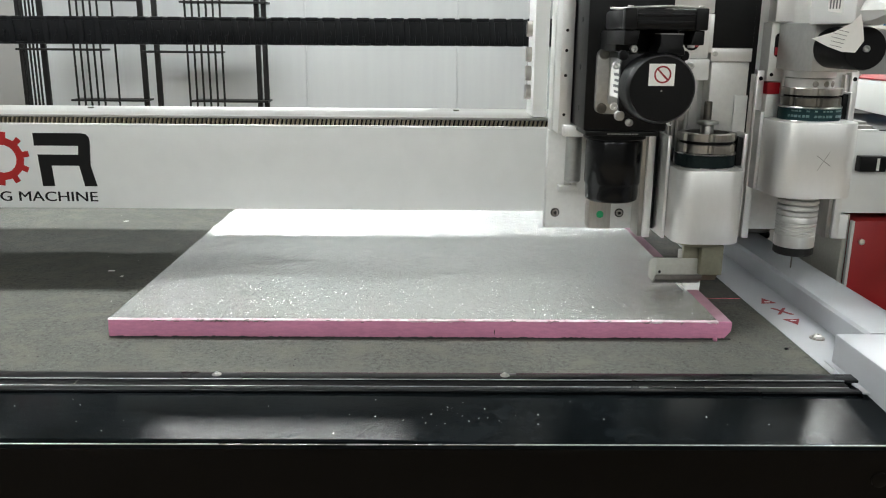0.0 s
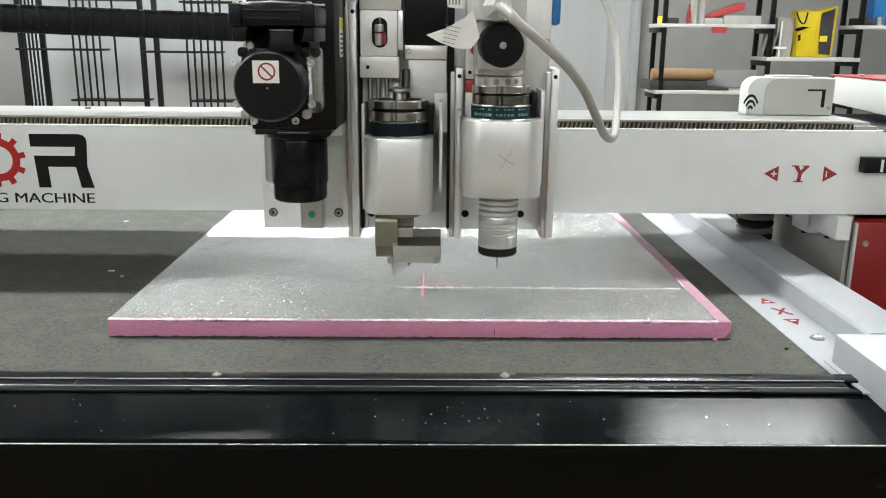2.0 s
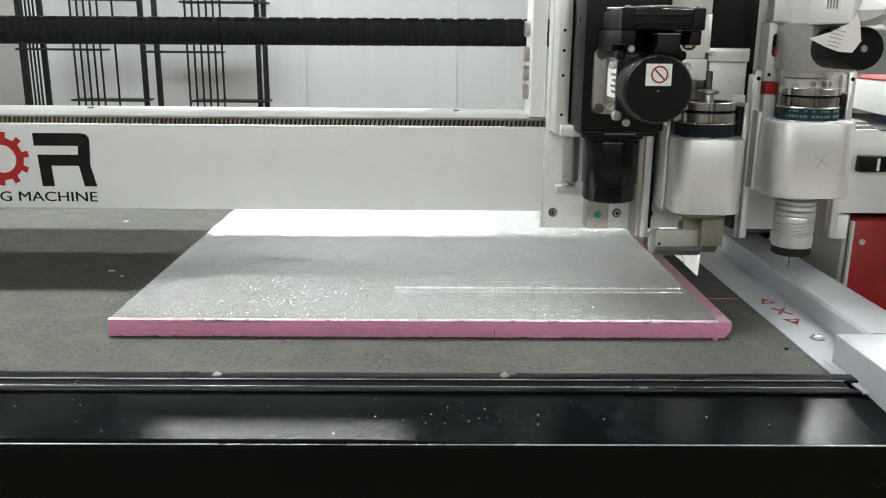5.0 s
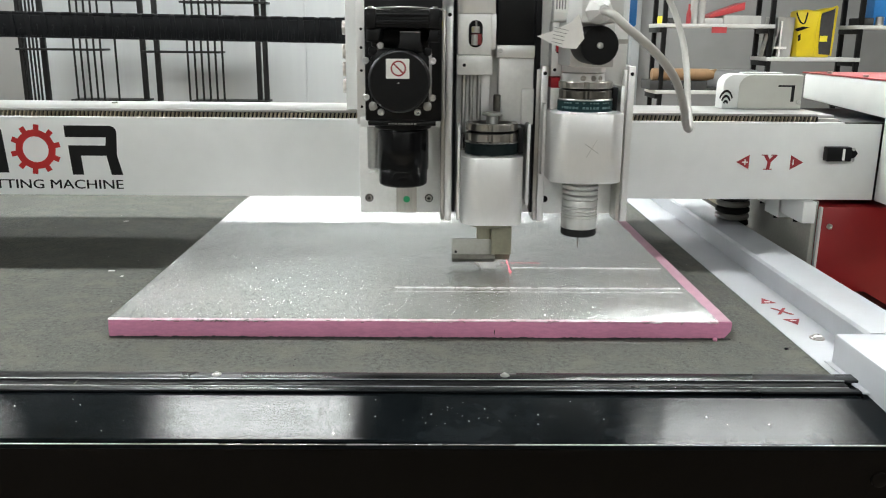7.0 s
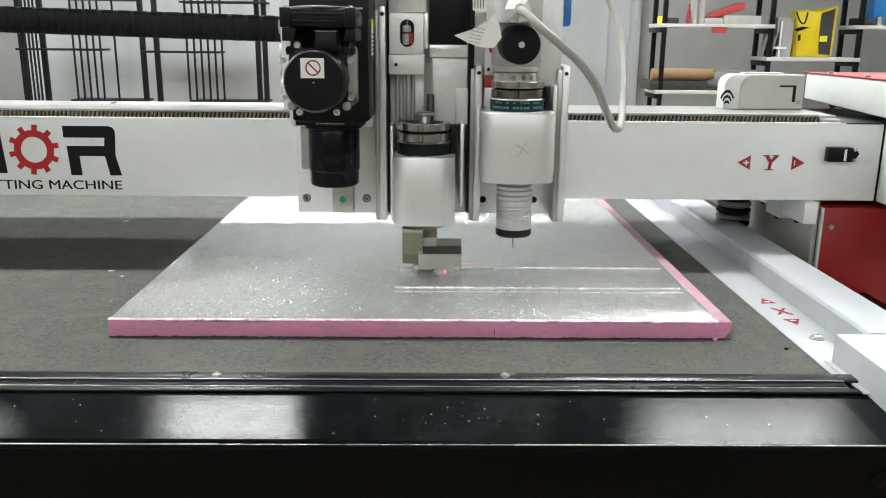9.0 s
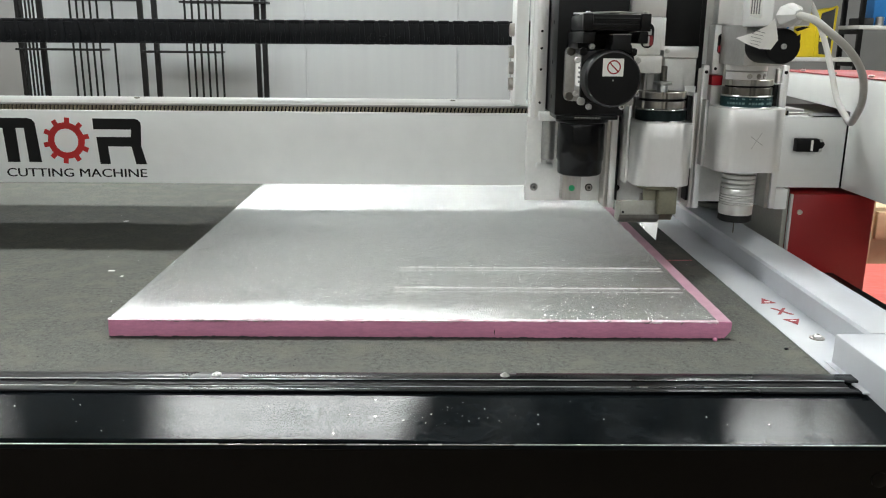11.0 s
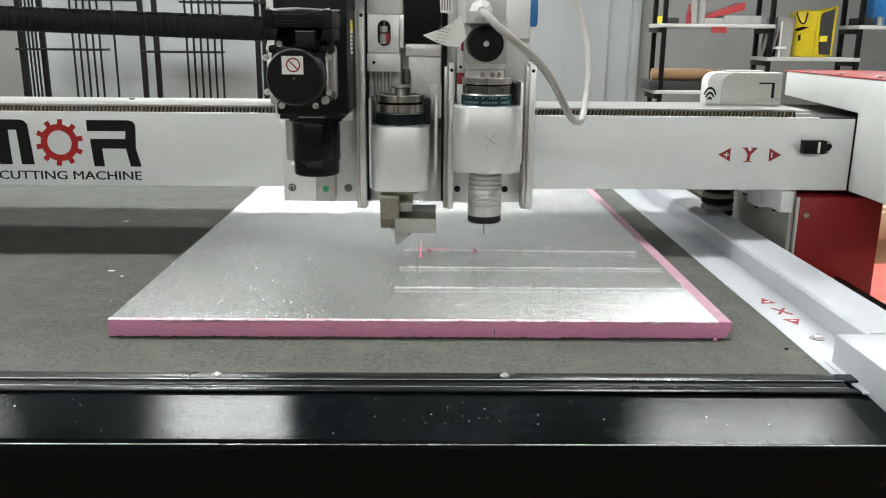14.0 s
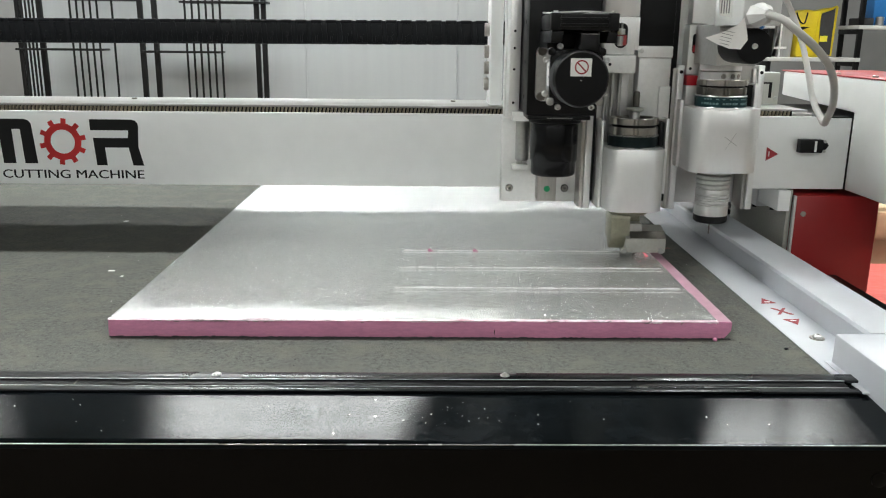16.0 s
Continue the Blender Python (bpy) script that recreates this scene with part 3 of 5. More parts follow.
for cy, way, stop in CUTS:
    n = 14
    xa, xb = -0.0400 + 0.002 * stop, 0.2720
    if stop == 2 and way == "left":
        xb = 0.2620
    for k in range(n):
        a, b = xa + (xb - xa) * k / n, xa + (xb - xa) * (k + 1) / n
        bm = bmesh.new()
        m = 7
        rows = []
        for i in range(m + 1):
            x = a + (b - a) * i / m
            w = rnd.uniform(0.0005, 0.0012) * (1.0 if way == "left" else 0.6)
            h = rnd.uniform(0.0004, 0.0015) * (1.0 if way == "left" else 0.4)
            rows.append([bm.verts.new((x, cy - w, ST - 0.0002)), bm.verts.new((x, cy + rnd.uniform(-0.0004, 0.0004), ST + 0.0003 + h)), bm.verts.new((x, cy + w * 0.7, ST - 0.0002))])
        for r0, r1 in zip(rows, rows[1:]):
            bm.faces.new((r0[0], r1[0], r1[1], r0[1]))
            bm.faces.new((r0[1], r1[1], r1[2], r0[2]))
        burr = part("cut_burr", bm, BURR, board, "raised foil sliver of a cut", origin=((a + b) / 2, cy, ST))
        BURRS.append((burr, (a + b) / 2, way, stop))
for cx_, cy_ in ((-0.0028, 1.0135), (0.0545, 1.0130)):
    bm = joined(lathe((cx_, cy_, ST - 0.001), [(0.0012, 0), (0.0022, 0.001), (0.002, 0.003), (0.0008, 0.0042)], "z", 8),
                lathe((cx_ + 0.003, cy_ - 0.001, ST - 0.001), [(0.0008, 0), (0.0016, 0.001), (0.0006, 0.0025)], "z", 7))
    crumb = part("foam_crumb", bm, FOAM, board, "pink foam crumb pushed out of the cut", origin=(cx_, cy_, ST))
    BURRS.append((crumb, cx_, "left", 2))

# ---- the gantry beam ----
gantry = thing("gantry", (0.0, 1.0, 0.088), "white gantry beam with a toothed rack across the bed", "machine gantry")
BY = BEAM_Y
part("beam", box(-1.55, 0.553, BY, 1.083, 0.0885, 0.1834, 0.0012), WHITE, gantry, "white enamelled box beam")
part("plate_end", box(0.479, 0.5045, BY + 0.012, BY + 0.0275, 0.1836, 0.1880), SHELFGREY, gantry, "grey end of the rack seat")
# black sheet paints the shade under the end housing
part("end_shade", box(0.506, 0.68, 0.9270, 1.140, 0.1836, 0.1851), BLACK, gantry, "black sheet standing for shade at the beam end")
# added slab, hidden behind the beam, shapes the shadow on the bed
part("shadow_slab", box(-1.55, 0.553, 1.0832, 1.205, 0.0885, 0.115, 0.001), WHITE, gantry, "added unseen slab that widens the beam's shadow")
part("top_plate", box(-1.55, 0.505, BY + 0.028, 1.086, 0.1836, 0.1915, 0.0008), TOPPLATE, gantry, "pale top plate")


def rack_teeth():
    """A slanted-tooth rack: a bar with teeth leaning to the right."""
    bm = bmesh.new()
    step, w = 0.0050, 0.0029
    x = -1.5
    verts, faces = [], []
    while x < 0.474:
        i = len(verts)
        for dz, sh in ((0.1838, 0.0), (0.1906, 0.0014)):
            for yy, g in ((BY + 0.012, 0.0), (BY + 0.0085, 0.0005)):
                verts.append((x + sh + g, yy, dz))
                verts.append((x + sh + w - g, yy, dz))
        faces += [(i + 2, i + 3, i + 7, i + 6), (i, i + 2, i + 6, i + 4), (i + 3, i + 1, i + 5, i + 7), (i + 4, i + 6, i + 7, i + 5), (i, i + 1, i + 3, i + 2)]
        x += step
    me = bpy.data.meshes.new("tmp")
    me.from_pydata(verts, [], faces)
    bm.from_mesh(me)
    bpy.data.meshes.remove(me)
    bmesh.ops.recalc_face_normals(bm, faces=bm.faces)
    return bm


# bar is black so that the tooth gaps read as shade
rack = part("rack_bar", box(-1.5, 0.4775, BY + 0.0122, BY + 0.0275, 0.1836, 0.1908), BLACK, gantry, "rack bar blackened for shade between the teeth")
part("rack_back", box(-1.5, 0.4775, BY + 0.0130, BY + 0.0275, 0.1909, 0.1938, 0.0006), TOPPLATE, rack, "pale upper edge of the rack")
part("gear_teeth", rack_teeth(), BRASS, rack, "oily slanted rack teeth")
part("front_lip", box(-1.55, 0.553, BY + 0.0002, BY + 0.0070, 0.1836, 0.1847, 0.0004), WHITE, gantry)
for x in (-0.9, -0.43, 0.03, 0.4):
    part("plate_screw", rod((x, 1.05, 0.1915), 0.004, 0.002, "z", 12, 0.0006), DARKSTEEL, gantry)


def gear_outline(cx, cz, r, rt, teeth, turn=0.0):
    pts = []
    for i in range(teeth):
        a = 2 * math.pi * i / teeth + turn
        for rr, d in ((r, -0.66), (r, -0.42), (rt, -0.34), (rt, 0.34), (r, 0.42)):
            pts.append((cx + rr * math.cos(a + d * math.pi / teeth), cz + rr * math.sin(a + d * math.pi / teeth)))
    return pts


def gear_decal(cx, cz, r, rt, hole, teeth):
    bm = bmesh.new()
    outer = gear_outline(cx, cz, r, rt, teeth, 0.2)
    n = len(outer)
    ov, iv = [], []
    for (u, v) in outer:
        a = math.atan2(v - cz, u - cx)
        ov.append(bm.verts.new((u, BY - 0.0006, v)))
        iv.append(bm.verts.new((cx + hole * math.cos(a), BY - 0.0006, cz + hole * math.sin(a))))
    for i in range(n):
        j = (i + 1) % n
        bm.faces.new((ov[i], ov[j], iv[j], iv[i]))
    ex = bmesh.ops.extrude_face_region(bm, geom=list(bm.faces))
    bmesh.ops.translate(bm, verts=[g for g in ex["geom"] if isinstance(g, bmesh.types.BMVert)], vec=(0, 0.0006, 0))
    bmesh.ops.recalc_face_normals(bm, faces=bm.faces)
    return bm


part("gear_decal", gear_decal(-0.4843, 0.1448, 0.0242, 0.0306, 0.0158, 10), LOGORED, gantry, "red gear-shaped decal")
# plain dark bars beside the gear
D0, D1 = BY - 0.0005, BY
part("decal_block", prism([(-0.4475, 0.1742), (-0.3930, 0.1742), (-0.3880, 0.1728), (-0.3852, 0.1695), (-0.3846, 0.1650), (-0.3862, 0.1380), (-0.3805, 0.1140), (-0.3945, 0.1140), (-0.3990, 0.1375), (-0.4300, 0.1375),
                            (-0.4285, 0.1140), (-0.4420, 0.1140), (-0.4445, 0.1500), (-0.3990, 0.1500), (-0.3978, 0.1600), (-0.4472, 0.1600)], "y", D0, D1), LOGOBLACK, gantry, "black angular decal shape")
part("decal_block", prism([(-0.5980, 0.1742), (-0.5330, 0.1742), (-0.5270, 0.1725), (-0.5235, 0.1680), (-0.5195, 0.1160), (-0.5360, 0.1160), (-0.5385, 0.1610), (-0.5495, 0.1610), (-0.5480, 0.1160), (-0.5640, 0.1160),
                            (-0.5665, 0.1610), (-0.5775, 0.1610), (-0.5760, 0.1160), (-0.5930, 0.1160), (-0.6050, 0.1680), (-0.6030, 0.1725)], "y", D0, D1), LOGOBLACK, gantry, "black comb-shaped decal")
part("lettering", joined(*[upright(written("CUTTING MACHINE", 0.0132, 0.0002), -0.4745 + 0.00022 * k, BY - 0.0003 - 0.00006 * k, 0.0966, 1.56, 1.22) for k in (-1, 0, 1)]), LOGOBLACK, gantry, "black words CUTTING MACHINE")
part("axis_letter", joined(upright(written("Y", 0.0250, 0.0002, 0.12, bold=0.0008), 0.4165, BY - 0.0003, 0.1268), box(0.4110, 0.4215, BY - 0.0005, BY, 0.1262, 0.1274),
                           box(0.4075, 0.4155, BY - 0.0005, BY, 0.1438, 0.1450), box(0.4195, 0.4262, BY - 0.0005, BY, 0.1438, 0.1450)), REDINK, gantry, "red printed letter Y with serifs")
for s, cxm in ((-1, 0.3850), (1, 0.4515)):
    part("axis_arrow", prism([(cxm + s * 0.0085, 0.1355), (cxm - s * 0.0075, 0.1265), (cxm - s * 0.0075, 0.1445)], "y", BY - 0.0005, BY), REDINK, gantry, "red printed arrow")
part("plus_mark", joined(box(0.3838, 0.3908, BY - 0.0008, BY - 0.0005, 0.1347, 0.1362), box(0.3866, 0.3881, BY - 0.0008, BY - 0.0005, 0.1322, 0.1388)), PAPER, gantry, "white plus mark")
part("minus_mark", box(0.4467, 0.4480, BY - 0.0008, BY - 0.0005, 0.1322, 0.1388), PAPER, gantry, "white stroke mark")
switch = part("limit_switch", box(0.4835, 0.5135, BY - 0.012, BY, 0.1385, 0.1560, 0.001), BLACK, gantry, "black limit switch")
part("label", box(0.5020, 0.5050, BY - 0.0124, BY - 0.012, 0.1400, 0.1540), PAPER, switch)
part("switch_tip", prism([(0.5136, 0.1395), (0.5190, 0.1430), (0.5225, 0.1480), (0.5190, 0.1530), (0.5136, 0.1555)], "y", BY - 0.009, BY - 0.001, 0.0006), BLACK, switch)
for z in (0.1405, 0.1535):
    part("switch_screw", screw((0.5165, BY - 0.0085, z), 0.0021, "y", 0.0018), CHROME, switch)
# right end: white cover over the beam, end box, red lid, red drive cabinet
part("sensor_cover", prism(rounded(0.3895, 0.4960, 0.1917, 0.2375, 0.015, 8, (0, 0, 0, 1)), "y", 1.034, 1.062, 0.0012), ENDWHITE, gantry, "white rounded sensor cover")
part("cover_face", prism(rounded(0.4105, 0.4955, 0.1925, 0.2365, 0.016, 6, (0, 0, 0, 1)), "y", 1.0325, 1.0342), COVERGREY, gantry, "pale cover plate")
part("corner_mark", joined(box(0.4628, 0.4850, 1.0318, 1.0325, 0.2215, 0.2238), box(0.4810, 0.4850, 1.0318, 1.0325, 0.2020, 0.2215)), LOGOBLACK, gantry, "black corner-shaped mark")
for r in (0.0040, 0.0085, 0.0130):
    arc = [(0.3942 + 0.75 * (r + 0.0011) * math.cos(radians(a)), 0.1960 + 1.5 * (r + 0.0011) * math.sin(radians(a))) for a in range(30, 151, 12)]
    arc += [(0.3942 + 0.75 * (r - 0.0011) * math.cos(radians(a)), 0.1960 + 1.5 * (r - 0.0011) * math.sin(radians(a))) for a in range(150, 29, -12)]
    part("arc_mark", prism(arc, "y", 1.0332, 1.0340), LOGOBLACK, gantry, "black arc mark")
part("cover_screw", screw((0.4915, 1.0325, 0.2015), 0.003, "y", 0.003), CHROME, gantry)
part("end_box", prism([(0.8300, 0.0880), (0.9262, 0.0880), (0.9262, 0.1905), (1.1600, 0.1985), (1.1600, 0.2345), (0.7600, 0.2345), (0.7600, 0.0880)], "x", 0.5535, 0.68, 0.0025), ENDWHITE, gantry, "white gantry end housing")
for y in (0.90, 1.00, 1.10):
    part("lid_screw", screw((0.5620, y, 0.2368), 0.0038, "z", 0.003), CHROME, gantry)
# solid black filling in place of the shade inside the housing
part("end_core", box(0.5536, 0.68, 0.9264, 1.083, 0.0885, 0.1834), BLACK, gantry, "black block painted as shade inside the end housing")
part("red_lid", box(0.5535, 0.70, 0.75, 1.17, 0.2348, 0.2368, 0.0008), RED, gantry, "red top lid")
part("lid_strip", box(0.418, 0.470, 1.038, 1.060, 0.2378, 0.2400, 0.0008), SHELFWHITE, gantry)
cabinet = part("drive_cabinet", box(0.4900, 0.6030, 0.9226, 1.15, -0.075, 0.0800, 0.0016), RED, gantry, "red drive cabinet")
part("cabinet_screw", screw((0.5005, 0.9226, 0.0555), 0.0036, "y", 0.003), CHROME, cabinet)
part("cabinet_edge", box(0.4868, 0.4899, 0.9215, 0.927, -0.09, 0.0800), SHELFWHITE, cabinet)
part("side_plate", box(0.4800, 0.4868, 0.928, 1.165, -0.12, 0.0870, 0.001), PALESTEEL, gantry, "grey steel side plate")
for y0, y1, z0 in ((0.918, 0.985, 0.060), (0.990, 1.035, 0.052), (1.040, 1.085, 0.062)):
    part("sensor_block", box(0.463, 0.4797, y0, y1, z0, 0.0875, 0.001), WHITE, gantry, "small white sensor block")
    part("sensor_nub", rod((0.4700, (y0 + y1) / 2, z0 - 0.005), 0.003, 0.0052, "z", 10), BLACK, gantry)
hose = []
for i in range(7):
    hose.append(lathe((0.4480, 1.115, 0.015 + i * 0.0095), [(0.0215, 0), (0.0245, 0.002), (0.0245, 0.0065), (0.0215, 0.0085)], "z", 24))
hose_body = part("ribbed_hose", rod((0.4480, 1.115, 0.012), 0.0205, 0.0720, "z", 24), RUBBER, gantry, "black ribbed hose under the beam")
for rib in hose:
    part("rib", rib, SHELFGREY if hose.index(rib) % 2 else RUBBER, hose_body)


# ---- the tool carriage: plates and uprights, drawn at its rest place ----
carriage = thing("tool_carriage", (-0.02, 0.925, 0.072), "aluminium tool carriage with uprights and servo covers", "tool carriage")
part("left_plate", box(-0.1770, -0.0600, 0.9115, 0.9262, 0.0725, 0.1830, 0.0012), ALUPLATE, carriage, "pale aluminium base plate")
part("right_plate", box(0.0300, 0.1450, 0.9115, 0.9262, 0.0725, 0.2520, 0.0012), ALUPLATE, carriage, "pale aluminium base plate")
part("mid_plate", box(-0.0600, 0.0300, 0.9160, 0.9262, 0.0725, 0.3600, 0.0012), ALUPLATE, carriage)
part("back_plate", box(-0.1760, 0.1360, 0.9000, 0.9262, 0.1832, 0.3600, 0.0012), ALUPLATE, carriage, "tall aluminium back plate")
for x in (-0.1660, -0.0930):
    rim = part("screw_rim", rod((x, 0.9115, 0.0905), 0.0050, 0.0006, "y", 24), RUBBER, carriage, "dark countersunk rim")
    part("plate_screw", rod((x, 0.9109, 0.0905), 0.0038, 0.0018, "y", 20, 0.0005), STEEL, rim)
    part("socket", rod((x, 0.9091, 0.0905), 0.0019, 0.0003, "y", 6), BLACK, rim)
for x in (0.0488, 0.1110, -0.0560):
    part("plate_hole", rod((x, 0.9115, 0.0902), 0.0042, 0.0005, "y", 20), BLACK, carriage, "dark bolt hole")
# uprights with a rubber lip
for x0, x1, zt in ((-0.0742, -0.0662, 0.3150), (0.0355, 0.0432, 0.2515), (0.1352, 0.1430, 0.2515)):
    up = part("upright", box(x0, x1, 0.8760, 0.9112, 0.0705, zt, 0.0008), ALU, carriage, "slim aluminium upright")
    part("lip", box(x0 - 0.0052, x0 - 0.0002, 0.8790, 0.9112, 0.0705, zt - 0.004, 0.0006), STEEL, up, "dull steel edge strip")
    part("upright_hole", rod(((x0 + x1) / 2, 0.8760, zt - 0.0085), 0.0022, 0.0004, "y", 14), BLACK, up)
# open side frame on the left with round cable plugs
side = part("side_frame", prism([(0.930, 0.196), (0.990, 0.196), (0.990, 0.36), (0.930, 0.36)], "x", -0.1935, -0.1775, 0.001), WHITE, carriage, "white side cover")
for z in (0.222, 0.243, 0.264, 0.292):
    part("plug", lathe((-0.1935, 0.958, z), [(0.0085, -0.006), (0.0085, 0.0), (0.006, 0.001)], "x", 16), STEEL, side, "round metal cable plug")
part("hole_strip", box(-0.1745, -0.1615, 0.8600, 0.8998, 0.1850, 0.36, 0.001), ALU, carriage, "perforated aluminium strip")
for z in (0.205, 0.245, 0.27, 0.29):
    part("strip_hole", rod((-0.1690, 0.8600, z), 0.0016, 0.0004, "y", 10), RUBBER, carriage)
part("guide_rod", rod((-0.1545, 0.9040, 0.118), 0.0042, 0.068, "z", 16), CHROME, carriage, "bright guide rod")
part("rod_foot", box(-0.1650, -0.1440, 0.8960, 0.9114, 0.1165, 0.1235, 0.001), ALU, carriage)
# centre column with the slotted block
col = part("slide_block", box(-0.0615, -0.0240, 0.8600, 0.8998, 0.2630, 0.3075, 0.0012), ALUPLATE, carriage, "pale slotted slide block")
slot = prism(rounded(-0.0495, -0.0340, 0.2712, 0.3005, 0.0076, 8), "y", 0.8585, 0.8602)
part("slot", slot, BLACK, col, "dark round-ended slot")
part("slot_pin", rod((-0.0430, 0.8570, 0.2735), 0.0036, 0.0118, "z", 14, 0.0006), CHROME, col, "bright cylinder in the slot")
part("slot_back", box(-0.0462, -0.0352, 0.8580, 0.8584, 0.2745, 0.2860), PINRED, col, "red lining of the slot")
part("slot_cap", rod((-0.0420, 0.8572, 0.2868), 0.0046, 0.0070, "z", 14, 0.0006), CHROME, col)
part("slot_stem", rod((-0.0414, 0.8572, 0.2938), 0.0011, 0.0060, "z", 8), STEEL, col)
part("slot_side", box(-0.0239, -0.0185, 0.8640, 0.8998, 0.2690, 0.3075, 0.0008), ALU, col)
part("slide_shelf", box(-0.0620, -0.0225, 0.8560, 0.8998, 0.2415, 0.2626, 0.001), ALUPLATE, carriage, "pale slide shelf")
part("shelf_hole", rod((-0.0540, 0.8560, 0.2520), 0.0019, 0.0004, "y", 12), BLACK, carriage)
part("top_block", box(-0.0620, -0.0200, 0.8620, 0.8998, 0.3078, 0.36, 0.001), ALU, carriage, "dull aluminium block")
for x in (-0.0535, -0.0450, -0.0360):
    part("lift_rod", rod((x, 0.878, 0.150), 0.0026, 0.092, "z", 12), CHROME, carriage, "bright lift rod")
part("rod_back", box(-0.0620, -0.0225, 0.8870, 0.8998, 0.1500, 0.2414, 0.001), ALU, carriage)
motor = part("lift_motor", box(-0.0170, 0.0255, 0.8700, 0.8998, 0.2740, 0.36, 0.0015), BLACK, carriage, "black lift motor")
part("motor_head", box(-0.0170, 0.0262, 0.8720, 0.8998, 0.2600, 0.2738, 0.001), ALU, carriage, "aluminium motor mount")
part("motor_bolt", screw((-0.0130, 0.8720, 0.2680), 0.0028, "y", 0.003), CHROME, carriage)
part("screw_cover", box(-0.0135, 0.0262, 0.8770, 0.8998, 0.1850, 0.2598, 0.001), ALUPLATE, carriage, "pale screw cover")
part("cover_step", box(0.0130, 0.0270, 0.8745, 0.8769, 0.1850, 0.2255, 0.0006), ALUPLATE, carriage)
# solid black strips put shade into the gaps beside the centre column
part("gap_shade", box(0.0272, 0.0338, 0.8800, 0.8998, 0.0800, 0.36), BLACK, carriage, "black strip painted as a shaded gap")
part("gap_shade", box(-0.0655, -0.0622, 0.8800, 0.8998, 0.0800, 0.36), BLACK, carriage, "black strip painted as a shaded gap")
# right column
rcol = part("slide_block", box(0.0455, 0.0655, 0.8760, 0.8998, 0.2400, 0.3000, 0.001), ALUPLATE, carriage, "pale slide block")
part("slot", prism(rounded(0.0500, 0.0585, 0.2650, 0.2890, 0.0041, 6), "y", 0.8752, 0.8762), BLACK, rcol, "dark round-ended slot")
part("slot_pin", box(0.0505, 0.0575, 0.8742, 0.8752, 0.2670, 0.2750), REDPLASTIC, rcol, "red pin in the slot")
part("shelf_hole", rod((0.0500, 0.8760, 0.2470), 0.0019, 0.0004, "y", 12), BLACK, rcol)
part("indicator", box(0.0455, 0.0590, 0.8720, 0.8998, 0.2270, 0.2392, 0.001), REDPLASTIC, carriage, "red indicator block")
part("rcol_low", box(0.0455, 0.0600, 0.8720, 0.8998, 0.1950, 0.2268, 0.001), ALUPLATE, carriage)
part("right_panel", box(0.1050, 0.1340, 0.8860, 0.8998, 0.2000, 0.36, 0.001), ALUPLATE, carriage, "pale right column")
part("panel_notch", box(0.1200, 0.1340, 0.8852, 0.8860, 0.2765, 0.2815), STEEL, carriage)
part("vent_plate", box(0.0450, 0.0640, 0.8680, 0.8875, 0.3005, 0.36, 0.001), ALU, carriage, "slotted vent plate")
part("blue_clip", prism(rounded(0.1345, 0.1440, 0.2950, 0.3300, 0.004, 4), "y", 0.893, 0.899, 0.001), BLUE, carriage, "blue plastic clip")

# ---- left tool: milling spindle with a belt motor in front ----
spindle = thing("milling_spindle", (-0.121, 0.83, 0.077), "black milling spindle with a square motor in front", "spindle motor")
SXC = -0.1205
bracket = part("bracket", box(-0.1600, -0.0795, 0.7950, 0.8998, 0.1955, 0.36, 0.002), BLACK, spindle, "deep black mounting bracket")
part("warning_label", box(-0.0795, -0.0791, 0.8350, 0.8640, 0.262, 0.300), PAPER, bracket, "white printed label")
part("label_head", box(-0.0791, -0.0788, 0.8350, 0.8640, 0.289, 0.299), YELLOWLABEL, bracket)
for i in range(5):
    part("label_bar", box(-0.0791, -0.0788, 0.8390, 0.8600, 0.265 + i * 0.0045, 0.2672 + i * 0.0045), INK, bracket)
for z in (0.215, 0.255, 0.30):
    part("bracket_hole", lathe((-0.1600, 0.825, z), [(0.0024, -0.0006), (0.0024, 0.0)], "x", 10), RUBBER, bracket)
part("motor_body", box(-0.1405, -0.0995, 0.7132, 0.7860, 0.2220, 0.2660, 0.002), CASTALU, spindle, "cast aluminium motor body")
flange = part("flange", prism(rounded(-0.1512, -0.0902, 0.2125, 0.2735, 0.007, 5), "y", 0.7862, 0.7948, 0.0012), CASTALU, spindle, "square aluminium motor flange")
for fx in (-0.1455, -0.0960):
    for fz in (0.2180, 0.2680):
        part("flange_bolt", joined(rod((fx, 0.7862, fz), 0.0050, 0.0030, "y", 16, 0.0006)), DARKSTEEL, flange, "dark flange bolt")
for fx in (-0.1409, -0.0995):
    plate = part("type_plate", box(fx, fx + 0.0004, 0.7330, 0.7740, 0.2310, 0.2570), PAPER, spindle, "small white type plate")
    for i in range(4):
        part("print_bar", box(fx - 0.0003 if fx < -0.12 else fx + 0.0004, fx if fx < -0.12 else fx + 0.0007, 0.7380, 0.7550 + 0.004 * (i % 2), 0.2350 + 0.0050 * i, 0.2372 + 0.0050 * i), INK, plate)
part("front_flange", prism(rounded(-0.1470, -0.0925, 0.2170, 0.2705, 0.009, 4), "y", 0.7060, 0.7130, 0.0008), BLACK, spindle, "square black motor face")
for fx in (-0.1455, -0.0940):
    for fz in (0.2185, 0.2690):
        part("flange_tab", prism(rounded(fx - 0.0038, fx + 0.0038, fz - 0.0042, fz + 0.0038, 0.003, 4), "y", 0.7045, 0.7120, 0.0008), CASTALU if fz < 0.24 else BLACK, spindle, "rounded flange tab")
